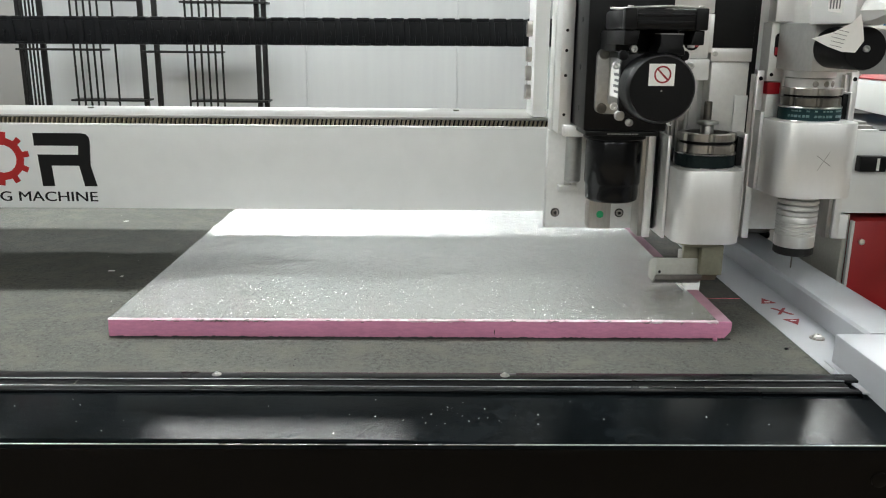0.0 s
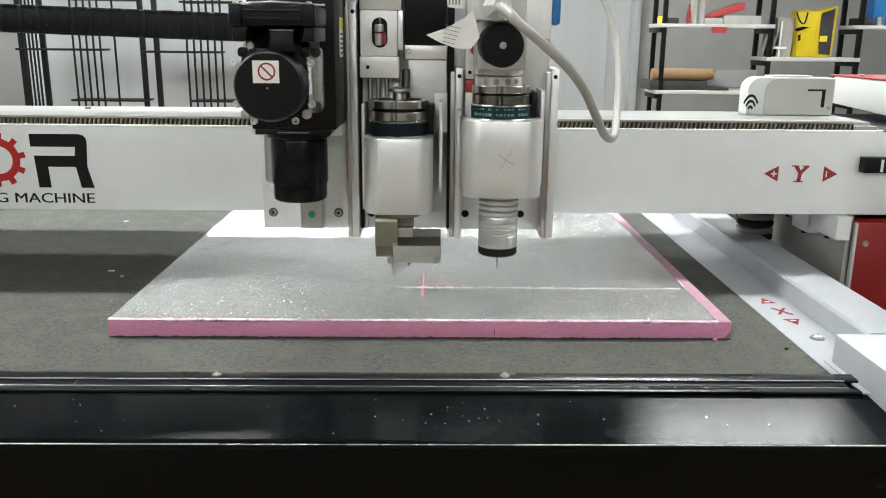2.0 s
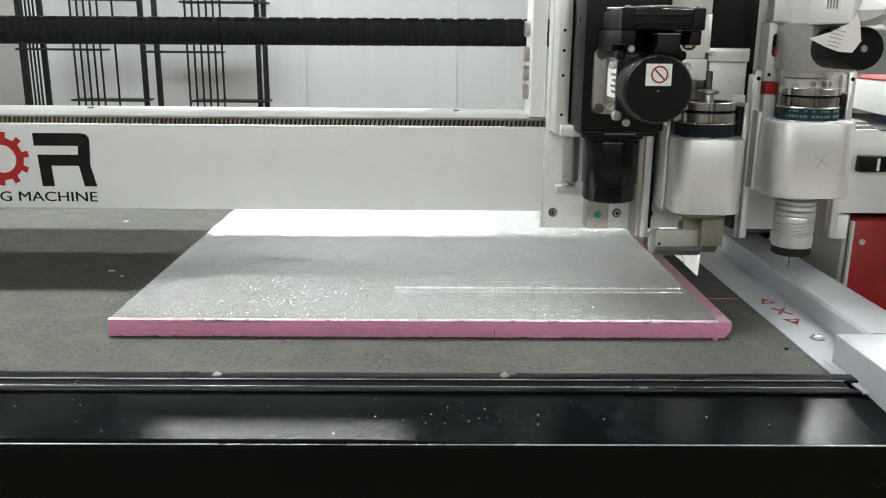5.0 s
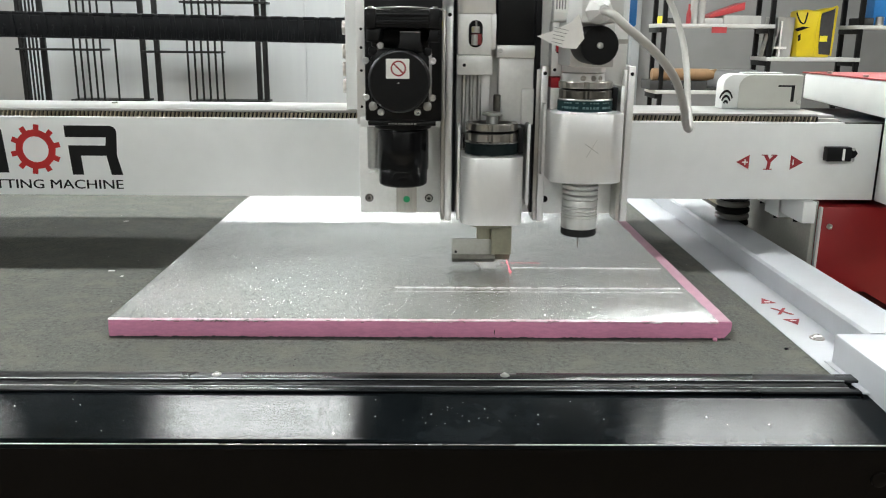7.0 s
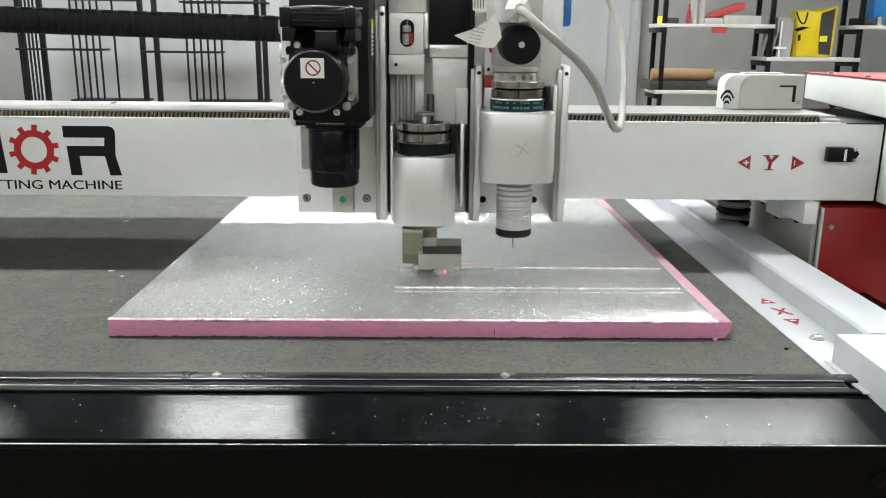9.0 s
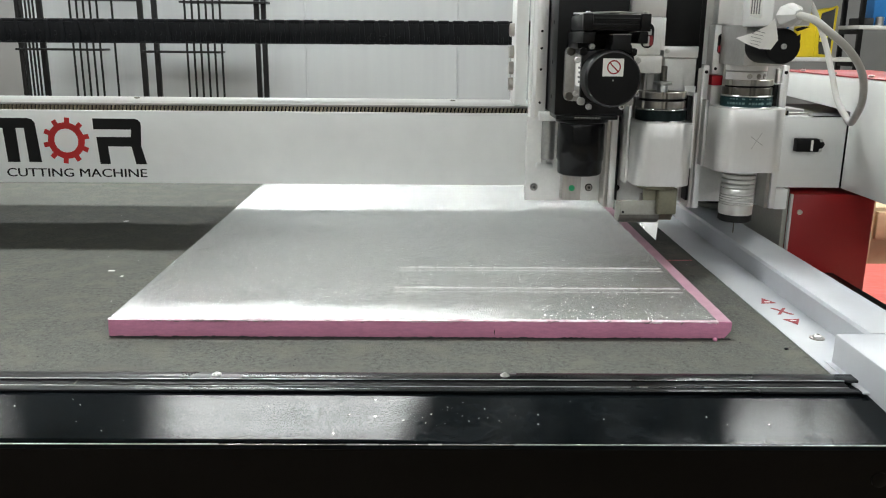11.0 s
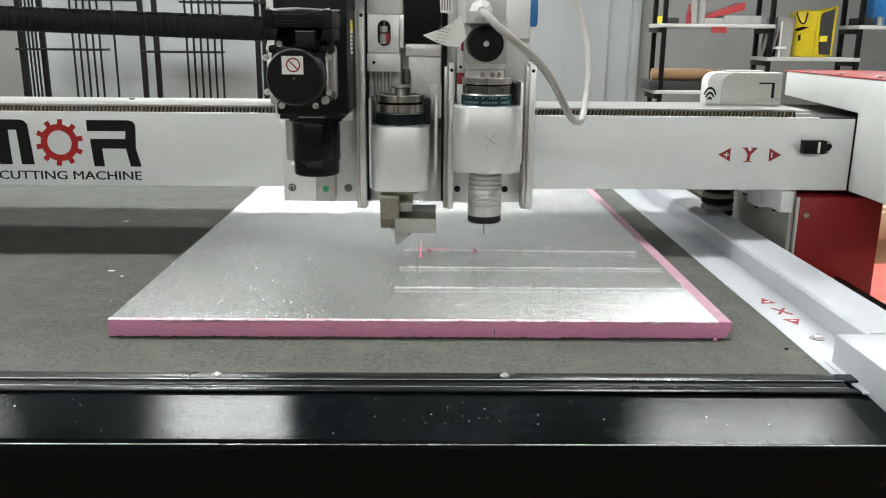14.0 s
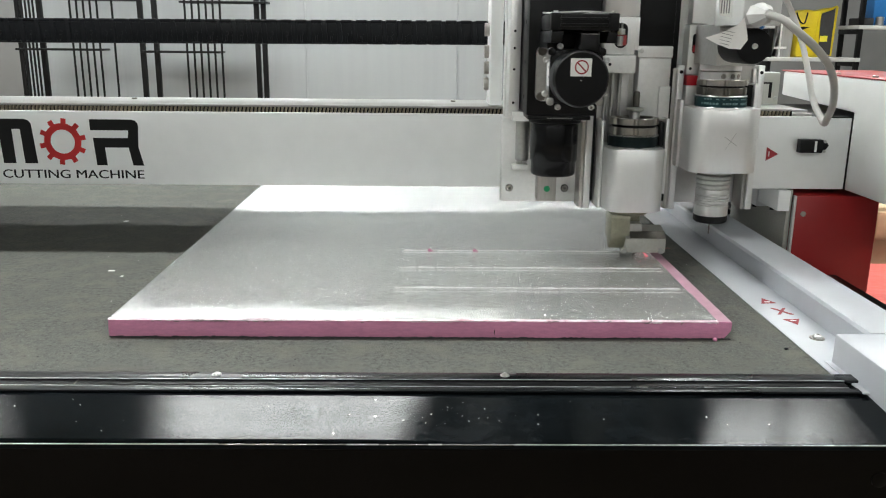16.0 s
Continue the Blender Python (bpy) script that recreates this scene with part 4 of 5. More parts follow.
for a in range(4):
    for da in (-16, 16):
        an = radians(45 + 90 * a + da)
        part("flange_screw", screw((SXC + 0.0365 * math.cos(an) * 0.98, 0.7060, 0.2435 + 0.0350 * math.sin(an)), 0.0032, "y", 0.005), CHROME, flange)
cover = part("round_cover", lathe((SXC + 0.001, 0.7060, 0.2427), [(0.0285, 0), (0.0285, 0.024), (0.0280, 0.0285), (0.0262, 0.0310), (0.004, 0.0312)], "y", 56), BLACK, spindle, "round black end cover")
part("sticker", box(-0.1311, -0.1102, 0.6742, 0.6746, 0.2455, 0.2630), PAPER, cover, "white prohibition sticker")
rb = bmesh.new()
n = 36
for i in range(n):
    for rr in (0.0070, 0.0056):
        rb.verts.new((-0.1200 + rr * math.cos(2 * math.pi * i / n), 0.6740, 0.2545 + rr * math.sin(2 * math.pi * i / n)))
rb.verts.ensure_lookup_table()
for i in range(n):
    j = (i + 1) % n
    rb.faces.new((rb.verts[2 * i], rb.verts[2 * j], rb.verts[2 * j + 1], rb.verts[2 * i + 1]))
bar = turned(box(-0.0062, 0.0062, -0.00003, 0.00003, -0.0007, 0.0007), Matrix.Translation((-0.1200, 0.6740, 0.2545)) @ Matrix.Rotation(radians(45), 4, "Y"))
part("prohibition_ring", joined(rb, bar), REDINK, cover, "red barred ring")
part("cover_mark", rod((-0.1200, 0.6748, 0.2415), 0.0008, 0.0004, "y", 8), SHELFGREY, cover)
part("connector", prism([(-0.1215, 0.2690), (-0.0985, 0.2690), (-0.0990, 0.2745), (-0.1005, 0.2765), (-0.1005, 0.2860), (-0.1195, 0.2860), (-0.1195, 0.2765), (-0.1210, 0.2745)], "y", 0.690, 0.720, 0.001), BLACK, spindle, "black plug connector")
part("connector_edge", box(-0.1195, -0.1005, 0.6895, 0.7080, 0.2861, 0.2868), SHELFGREY, spindle)
fan = part("fan_box", box(-0.1495, -0.0835, 0.688, 0.7700, 0.2895, 0.3062, 0.003), BLACK, spindle, "black fan box")
for x0, x1 in ((-0.1505, -0.1405), (-0.0925, -0.0825)):
    part("fan_corner", box(x0, x1, 0.6860, 0.6960, 0.2893, 0.3066, 0.001), BLACK, fan, "black fan corner boss")
    part("fan_foot", prism([(x0 + 0.001, 0.2892), (x1 + 0.004 if x0 < -0.12 else x1 - 0.001, 0.2892), (x1 + 0.002 if x0 < -0.12 else x1 - 0.001, 0.2775), (x0 + 0.001 if x0 < -0.12 else x0 - 0.002, 0.2775)], "y", 0.690, 0.760, 0.001), BLACK, fan, "black fan bracket")
    part("fan_screw", screw(((x0 + x1) / 2, 0.6910, 0.3066), 0.0024, "z", 0.002), CHROME, fan)
part("fan_rib", box(-0.1400, -0.0930, 0.6868, 0.6885, 0.2935, 0.2965, 0.0006), BLACK, fan)
part("fan_rib", box(-0.1400, -0.0930, 0.6868, 0.6885, 0.3000, 0.3022, 0.0006), BLACK, fan)
part("fan_guard", joined(*[pipe([(-0.1165 + (0.027 + 0.0035 * k) * math.cos(radians(a)) * 1.08, 0.7270 + (0.030 + 0.0035 * k) * math.sin(radians(a)), 0.3074 + 0.0006 * math.sin(radians(3 * a))) for a in range(0, 361, 30)], 0.0009, 6, 4) for k in range(3)]), CHROME, fan, "bright wire fan guard")
part("fan_mount", box(-0.1480, -0.0930, 0.7300, 0.7948, 0.2712, 0.2894, 0.002), BLACK, spindle)
part("collar_plate", box(-0.1575, -0.0855, 0.7960, 0.8480, 0.1905, 0.1954, 0.001), BLACK, spindle, "black collar plate")
for i in range(9):
    part("print_bar", box(-0.1360 + 0.0034 * i, -0.1334 + 0.0034 * i, 0.7956, 0.7960, 0.1920, 0.1932), SHELFGREY, spindle)
part("collar", lathe((SXC - 0.001, 0.83, 0.1850), [(0.0300, 0), (0.0312, 0.001), (0.0312, 0.0060), (0.0290, 0.0075), (0.0290, 0.0104)], "z", 48), BLACK, spindle, "black spindle collar")
part("body", lathe((SXC - 0.001, 0.83, 0.1220), [(0.0240, 0.0), (0.0262, 0.0016), (0.0268, 0.0050), (0.0268, 0.0158), (0.0278, 0.0180), (0.0282, 0.0190), (0.0282, 0.0600), (0.0270, 0.0628)], "z", 56), BLACKGLOSS, spindle, "glossy black spindle body")
part("air_tube", rod((-0.1555, 0.868, 0.1330), 0.0085, 0.0600, "z", 20, 0.002), CASTALU, spindle, "aluminium cylinder")
part("nose_block", box(-0.1318, -0.1075, 0.8880, 0.9113, 0.0770, 0.1400, 0.001), STEEL, spindle, "steel nose block")
part("green_dot", rod((-0.1195, 0.8880, 0.0935), 0.0040, 0.0003, "y", 18), GREEN, spindle, "green check dot")
part("shelf_plate", box(-0.1700, -0.0800, 0.850, 0.8998, 0.1835, 0.1950, 0.001), ALUPLATE, spindle, "pale shelf plate")

# ---- middle tool: angled knife head ----
knife = thing("knife_head", (AXIS_X, AXIS_Y, 0.078), "aluminium knife head with steel lock rings", "knife head")
KX = AXIS_X


def head_body(xc, w, y0, y1, z0, z1, r):
    return prism(rounded(xc - w / 2, xc + w / 2, y0, y1, r, 8, (1, 1, 0, 0)), "z", z0, z1, 0.0012)


def lock_ring(xc, yc, z, r, h, inner, n=7, slot=0.0022):
    """A spanner ring: wide lobes with slots between them, open in the middle, edges slightly broken."""
    bm = bmesh.new()
    steps = n * 12
    def rim(i, grow):
        return r + grow - (slot if i % 12 >= 10 else 0.0)
    levels = [[(rim(i, g), zz) for i in range(steps)] for g, zz in ((-0.0006, z), (0.0, z + 0.0006), (0.0, z + h - 0.0006), (-0.0006, z + h))]
    levels += [[(inner, zz)] * steps for zz in (z + h, z)]
    rows = [[bm.verts.new((xc + rr * math.cos(2 * math.pi * i / steps + 0.2), yc + rr * math.sin(2 * math.pi * i / steps + 0.2), zz)) for i, (rr, zz) in enumerate(level)] for level in levels]
    for k in range(len(rows)):
        lower, upper = rows[k], rows[(k + 1) % len(rows)]
        for i in range(steps):
            j = (i + 1) % steps
            bm.faces.new((lower[i], lower[j], upper[j], upper[i]))
    bmesh.ops.recalc_face_normals(bm, faces=bm.faces)
    return bm


part("housing", head_body(KX, 0.0690, 0.8110, 0.9110, 0.0785, 0.1545, 0.018), ALU, knife, "satin aluminium housing")
part("belt_ring", rod((KX, AXIS_Y, 0.1560), 0.0300, 0.0125, "z", 48, 0.0005), BELTBLACK, knife, "black fabric belt")
part("ring_edge", rod((KX, AXIS_Y, 0.1685), 0.0305, 0.0014, "z", 48, 0.0005), CHROME, knife, "bright rim")
part("ring_edge", rod((KX, AXIS_Y, 0.1546), 0.0306, 0.0014, "z", 48, 0.0005), CHROME, knife, "bright rim")
part("lock_ring", lock_ring(KX, AXIS_Y, 0.1703, 0.0292, 0.0088, 0.0210), STEEL, knife, "slotted steel lock ring")
# black core paints the shade between and inside the lock rings
part("ring_shade", rod((KX, AXIS_Y, 0.1699), 0.0268, 0.0120, "z", 40), BLACK, knife)
part("lock_ring", lock_ring(KX, AXIS_Y, 0.1822, 0.0295, 0.0078, 0.0225), STEEL, knife, "slotted steel lock ring")
part("top_nut", lathe((KX, AXIS_Y, 0.1819), [(0.0066, 0), (0.0066, 0.0140), (0.0062, 0.0150), (0.0106, 0.0156), (0.0112, 0.0164), (0.0110, 0.0188), (0.009, 0.0194)], "z", 32), CHROME, knife, "flanged steel top nut")
part("lift_cable_plug", rod((KX + 0.0065, AXIS_Y + 0.022, 0.1902), 0.0042, 0.0290, "z", 14, 0.001), DARKSTEEL, knife, "dark sensor plug")
part("clamp_lug", box(KX + 0.0292, KX + 0.0355, 0.838, 0.900, 0.1560, 0.1850, 0.001), BLACK, knife, "black clamp lug")
part("side_bar", box(KX + 0.0405, KX + 0.0445, 0.850, 0.910, 0.0950, 0.1880, 0.0008), ALU, knife, "aluminium side bar")
part("side_bar", box(KX - 0.0385, KX - 0.0350, 0.850, 0.910, 0.0760, 0.1850, 0.0008), ALU, knife, "aluminium side bar")
# turning holder, drawn as it stands on the way back; origin on its axis
HO = (KX, AXIS_Y, 0.078)
hx, hy = KX, AXIS_Y
holder = part("knife_holder", joined(rod((hx, hy, 0.0720), 0.0235, 0.0070, "z", 36, 0.0006), box(hx - 0.0010, hx + 0.0150, hy - 0.0020, hy + 0.0040, 0.0555, 0.0722, 0.0006)),
              KNIFESTEEL, knife, "olive grey steel knife holder", origin=HO)
part("front_block", prism([(hy - 0.0200, 0.0722), (hy + 0.0140, 0.0722), (hy + 0.0140, 0.0400), (hy + 0.0040, 0.0390), (hy - 0.0040, 0.0290), (hy - 0.0120, 0.0290), (hy - 0.0215, 0.0430), (hy - 0.0215, 0.0680)], "x", hx - 0.0244, hx - 0.0015, 0.0006),
     KNIFESTEEL, holder, "chamfered steel block")
part("shelf", box(hx - 0.0014, hx + 0.0145, hy - 0.0165, hy - 0.0022, 0.0440, 0.0610, 0.0006), STEEL, holder)
part("clamp_bar", prism([(hy - 0.0255, 0.0435), (hy - 0.0150, 0.0510), (hy + 0.0040, 0.0555), (hy + 0.0040, 0.0376), (hy - 0.0060, 0.0262), (hy - 0.0255, 0.0262)], "x", hx - 0.0062, hx + 0.0430, 0.0005),
     PALESTEEL, holder, "pale ground clamp bar")
# slope takes dark steel for the dark surroundings it would reflect
part("clamp_slope", prism([(hy - 0.0253, 0.0441), (hy - 0.0152, 0.0513), (hy - 0.0156, 0.0517), (hy - 0.0258, 0.0444)], "x", hx - 0.0012, hx + 0.0428), DARKSTEEL, holder, "upper slope of the bar, dark reflection painted in")
part("clamp_strip", prism([(hy + 0.0041, 0.0374), (hy + 0.0056, 0.0374), (hy + 0.0056, 0.0322), (hy - 0.0050, 0.0255), (hy - 0.0058, 0.0261)], "x", hx - 0.0064, hx + 0.0435, 0.0003), DARKSTEEL, holder, "dark clamp strip")
for x in (hx - 0.0085, hx + 0.0375):
    part("clamp_screw", rod((x, hy - 0.0215, 0.0285), 0.0036, 0.0060, "y", 14, 0.0008), CHROME, holder, "bright clamp screw")
part("clamp_hole", rod((hx + 0.0390, hy + 0.0043, 0.0405), 0.0016, 0.0030, "y", 10), BLACK, holder)
bl = bmesh.new()
slope = Vector((0, -0.2756, 0.9613))
tip = Vector((hx - 0.0060, hy, 0.0035))
thick = Vector((0, 0.9613, 0.2756)) * 0.00035
cs = [tip, tip + slope * 0.0240 + Vector((0.0255, 0, 0)), tip + slope * 0.0320 + Vector((0.0320, 0, 0)), tip + slope * 0.0320 + Vector((-0.0045, 0, 0))]
lo = [bl.verts.new(c - thick) for c in cs]
hi = [bl.verts.new(c + thick) for c in cs]
bl.faces.new(lo)
bl.faces.new(list(reversed(hi)))
for i in range(4):
    bl.faces.new((lo[i], lo[(i + 1) % 4], hi[(i + 1) % 4], hi[i]))
bmesh.ops.recalc_face_normals(bl, faces=bl.faces)
part("blade", bl, BLADE, holder, "bright slanted blade", origin=HO)

# ---- right tool: oscillating head with a grey cable ----
def bent_tag(outline):
    """A paper tag with a curl, from an outline of (x, z) pairs."""
    bm = bmesh.new()
    cxm, czm = sum(p[0] for p in outline) / len(outline), sum(p[1] for p in outline) / len(outline)
    def put(x, z, back=0.0):
        d = (x - 0.028) / 0.02
        return bm.verts.new((x, 0.6890 + 0.0030 * d * d + back, z))
    for back in (0.0, 0.0003):
        inner = [put(cxm + (x - cxm) * 0.5, czm + (z - czm) * 0.5, back) for x, z in outline]
        outer = [put(x, z, back) for x, z in outline]
        n = len(outline)
        bm.faces.new(inner)
        for i in range(n):
            bm.faces.new((outer[i], outer[(i + 1) % n], inner[(i + 1) % n], inner[i]))
    return bm


osc = thing("oscillating_head", (0.0807, 0.846, 0.0486), "aluminium oscillating head with a thin needle and cable", "cutting head")
RX, RY = 0.0807, 0.846
part("housing", head_body(RX, 0.0800, 0.8080, 0.9110, 0.1275, 0.2035, 0.018), ALU, osc, "satin aluminium housing")
part("scratch_mark", joined(turned(box(-0.009, 0.009, -0.0001, 0.0001, -0.0003, 0.0003), Matrix.Translation((0.0840, 0.8080, 0.1660)) @ Matrix.Rotation(radians(35), 4, "Y")),
                            turned(box(-0.011, 0.011, -0.0001, 0.0001, -0.0002, 0.0002), Matrix.Translation((0.0840, 0.8080, 0.1660)) @ Matrix.Rotation(radians(-60), 4, "Y"))), SHELFGREY, osc, "pencilled cross")
belt = part("belt_ring", rod((RX, RY, 0.2037), 0.0302, 0.0125, "z", 48, 0.0004), TEAL, osc, "teal printed belt")
for r_, z_, tall in ((0, 0.2088, 0.0012), (1, 0.2140, 0.0008)):
    for i in range(17):
        an = radians(-152 + i * 7.2)
        if i not in (6, 12) and (r_ == 0 or i % 4):
            wide_ = 0.0010 + 0.0003 * (i % 3)
            part("print_bar", turned(box(-wide_, wide_, -0.0003, 0.0003, -tall, tall), Matrix.Translation((RX + 0.0303 * math.cos(an), RY + 0.0303 * math.sin(an), z_)) @ Matrix.Rotation(an + radians(90), 4, "Z")), TEALINK, belt)
part("ring_edge", rod((RX, RY, 0.2163), 0.0306, 0.0014, "z", 48, 0.0005), CHROME, osc, "bright rim")
part("ring_edge", rod((RX, RY, 0.2030), 0.0307, 0.0014, "z", 48, 0.0005), CHROME, osc, "bright rim")
part("lock_ring", lock_ring(RX, RY, 0.2180, 0.0290, 0.0090, 0.0200), DARKSTEEL, osc, "slotted dark lock ring")
# another black core, its colour the shade between these rings
part("ring_shade", rod((RX, RY, 0.2175), 0.0262, 0.0118, "z", 40), BLACK, osc)
part("lock_ring", lock_ring(RX, RY, 0.2292, 0.0296, 0.0070, 0.0200), STEEL, osc, "slotted steel lock ring")
clampring = part("clamp_ring", joined(rod((RX - 0.003, RY, 0.2352), 0.0232, 0.0100, "z", 40, 0.0005), rod((RX - 0.003, RY, 0.2462), 0.0240, 0.0070, "z", 40, 0.0005)), ALU, osc, "split aluminium clamp ring")
for an in (-100, -72, -48):
    a = radians(an)
    part("clamp_screw", turned(screw((0, 0, 0), 0.0030, "y", 0.0012), Matrix.Translation((RX - 0.003 + 0.0228 * math.cos(a), RY + 0.0228 * math.sin(a), 0.2402)) @ Matrix.Rotation(a + radians(90), 4, "Z")), STEEL, clampring)
part("gear_block", box(0.0530, 0.0985, 0.7920, 0.8750, 0.2532, 0.2985, 0.0012), GEARALU, osc, "square aluminium drive block")
part("drive_motor", lathe((0.0715, 0.7920, 0.2757), [(0.0188, 0), (0.0188, 0.058), (0.0180, 0.0605), (0.003, 0.0608)], "y", 48), BLACK, osc, "round black drive motor")
part("motor_screw", screw((0.0715, 0.7312, 0.2757), 0.0030, "y", 0.0025), CHROME, osc)
part("rear_rod", rod((0.0560, 0.856, 0.2000), 0.0022, 0.0950, "z", 10), CHROME, osc, "thin steel rod")
part("clamp_lug", box(RX + 0.0292, RX + 0.0350, 0.838, 0.900, 0.2045, 0.2300, 0.001), BLACK, osc, "black clamp lug")
part("side_bar", box(RX + 0.0400, RX + 0.0440, 0.845, 0.910, 0.1330, 0.2310, 0.0008), ALU, osc, "aluminium side bar")
part("side_bar", box(RX - 0.0440, RX - 0.0400, 0.860, 0.910, 0.1280, 0.2100, 0.0008), ALU, osc, "aluminium side bar")
bellows = [lathe((RX, RY, 0.1040 + 0.0060 * i), [(0.0188, 0), (0.0205, 0.0012), (0.0205, 0.0040), (0.0188, 0.0052)], "z", 40) for i in range(4)]
part("neck", joined(*bellows), SLEEVE, osc, "ribbed aluminium neck")
grooves = [(0.0200, 0.0), (0.0204, 0.0010), (0.0205, 0.0120)]
for i in range(5):
    grooves += [(0.0205, 0.0125 + i * 0.0030), (0.0196, 0.0133 + i * 0.0030), (0.0196, 0.0143 + i * 0.0030), (0.0205, 0.0151 + i * 0.0030)]
grooves += [(0.0205, 0.0315), (0.0198, 0.0330)]
part("collet_sleeve", lathe((RX, RY, 0.0708), grooves, "z", 48), SLEEVE, osc, "grooved aluminium sleeve")
part("sleeve_foot", lathe((RX, RY, 0.0618), [(0.0185, 0), (0.0203, 0.0016), (0.0203, 0.0088)], "z", 40), RUBBER, osc, "black rubber foot")
part("needle", lathe((RX, RY, 0.0445), [(0.0003, 0), (0.0008, 0.002), (0.0008, 0.0176)], "z", 10), DARKSTEEL, osc, "thin steel needle")
part("cable_box", box(0.0490, 0.0890, 0.7120, 0.8000, 0.2965, 0.345, 0.002), SHELFWHITE, osc, "white cable box")
gland = part("cable_gland", lathe((0.0640, 0.7120, 0.3070), [(0.0118, 0), (0.0118, 0.012), (0.0100, 0.018), (0.0060, 0.026), (0.0050, 0.030)], "y", 8), SHELFWHITE, osc, "white hexagonal cable gland")
part("cable", pipe([(0.0638, 0.686, 0.3060), (0.0650, 0.6740, 0.3050), (0.0690, 0.6580, 0.3010), (0.0763, 0.6480, 0.2926), (0.0949, 0.6450, 0.2776), (0.1157, 0.6560, 0.2606), (0.1329, 0.6745, 0.2422), (0.1492, 0.7040, 0.2189), (0.1660, 0.7480, 0.1990), (0.1790, 0.7800, 0.1910),
             (0.1905, 0.8140, 0.1930), (0.2035, 0.8700, 0.2120), (0.2125, 0.9120, 0.2440), (0.2145, 0.9406, 0.2758), (0.2096, 0.9584, 0.3047), (0.2020, 0.9670, 0.3260), (0.1900, 0.9720, 0.3480)], 0.0038, 12, 8), CABLE, osc, "grey round cable")
tagp = part("paper_tag", bent_tag([(0.0060, 0.2838), (0.0220, 0.2892), (0.0360, 0.2965), (0.0430, 0.3035), (0.0465, 0.2935), (0.0492, 0.2822), (0.0420, 0.2728), (0.0300, 0.2734), (0.0175, 0.2778)]), PAPER, osc, "curled white paper tag")
for i in range(5):
    part("print_bar", turned(box(-0.0050 - 0.0008 * i, 0.0050, -0.0002, 0.0002, -0.0002, 0.0002), Matrix.Translation((0.0240 + 0.0012 * i, 0.6882, 0.2780 + 0.0030 * i)) @ Matrix.Rotation(radians(12), 4, "Y")), INK, tagp)
strip = part("tag_strip", prism([(0.0235, 0.3060), (0.0360, 0.3045), (0.0345, 0.3300), (0.0220, 0.3300)], "y", 0.7080, 0.7083), PAPER, osc, "upright printed paper strip")
for i in range(4):
    part("print_bar", box(0.0245 + 0.0026 * i, 0.0256 + 0.0026 * i, 0.7077, 0.7080, 0.3080, 0.3280), INK, strip)

# ---- drag chain ----
chain = thing("cable_chain", (-0.139, 1.145, 0.288), "black plastic cable drag chain", "cable chain")
CH0, CH1 = 0.2709, 0.3052
for i in range(64):
    x1 = -0.1390 - i * 0.0223
    part("link", joined(prism([(x1 - 0.0225, CH0), (x1 - 0.0040, CH0), (x1 - 0.0010, CH0 + 0.010), (x1 - 0.0030, CH1), (x1 - 0.0255, CH1), (x1 - 0.0235, CH0 + 0.010)], "y", 1.1100, 1.1140, 0.0008),
                        prism([(x1 - 0.0255, CH0 + 0.0005), (x1 - 0.0195, CH0 + 0.0005), (x1 - 0.0180, CH0 + 0.010), (x1 - 0.0200, CH1 - 0.0005), (x1 - 0.0270, CH1 - 0.0005)], "y", 1.1086, 1.1104, 0.0006),
                        box(x1 - 0.0218, x1, 1.176, 1.180, CH0, CH1, 0.001), box(x1 - 0.0185, x1 - 0.0050, 1.114, 1.176, CH0, CH0 + 0.004),
                        box(x1 - 0.0205, x1 - 0.0040, 1.108, 1.182, CH1 - 0.0040, CH1 + 0.0012, 0.0008), box(x1 - 0.0180, x1 - 0.0040, 1.1070, 1.112, CH0 + 0.0005, CH0 + 0.0030, 0.0005),
                        rod((x1 - 0.0120, 1.110, CH0 + 0.0150), 0.0030, 0.0014, "y", 12), box(x1 - 0.0140, x1 - 0.0110, 1.1084, 1.110, CH0 + 0.0040, CH0 + 0.0120, 0.0005)), CHAINBLACK, chain)

# ---- glowing strips stand in for the laser cross that travels with the tools ----
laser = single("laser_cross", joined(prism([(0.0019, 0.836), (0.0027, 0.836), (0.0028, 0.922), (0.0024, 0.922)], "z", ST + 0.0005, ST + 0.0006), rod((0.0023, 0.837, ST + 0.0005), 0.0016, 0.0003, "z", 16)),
               LASER, "glowing red strips standing in for the projected laser cross", "laser mark")
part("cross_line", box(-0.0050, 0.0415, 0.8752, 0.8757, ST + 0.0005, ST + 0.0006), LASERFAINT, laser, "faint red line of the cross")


# ---- things at the back of the hall ----
def tube_rack(name, label, posts, boards, rods, y, mat, size=0.033, zb=FLOOR_Z, zt=1.1):
    rack = thing(name, (posts[0], y, zb), label, "shelf rack")
    for x in posts:
        part("post", box(x - size / 2, x + size / 2, y - size / 2, y + size / 2, zb, zt, 0.003), RACKBLACK, rack)
    for x0, x1, z in boards:
        part("shelf_board", box(x0, x1, y - 0.06, y + 0.10, z - 0.014, z, 0.003), mat, rack)
    for x0, x1, n, z0, z1 in rods:
        for i in range(n):
            x = x0 + (x1 - x0) * i / max(1, n - 1)
            part("rod", rod((x, y - 0.05, z0), 0.0075, z1 - z0, "z", 8), RACKBLACK, rack)
    return rack


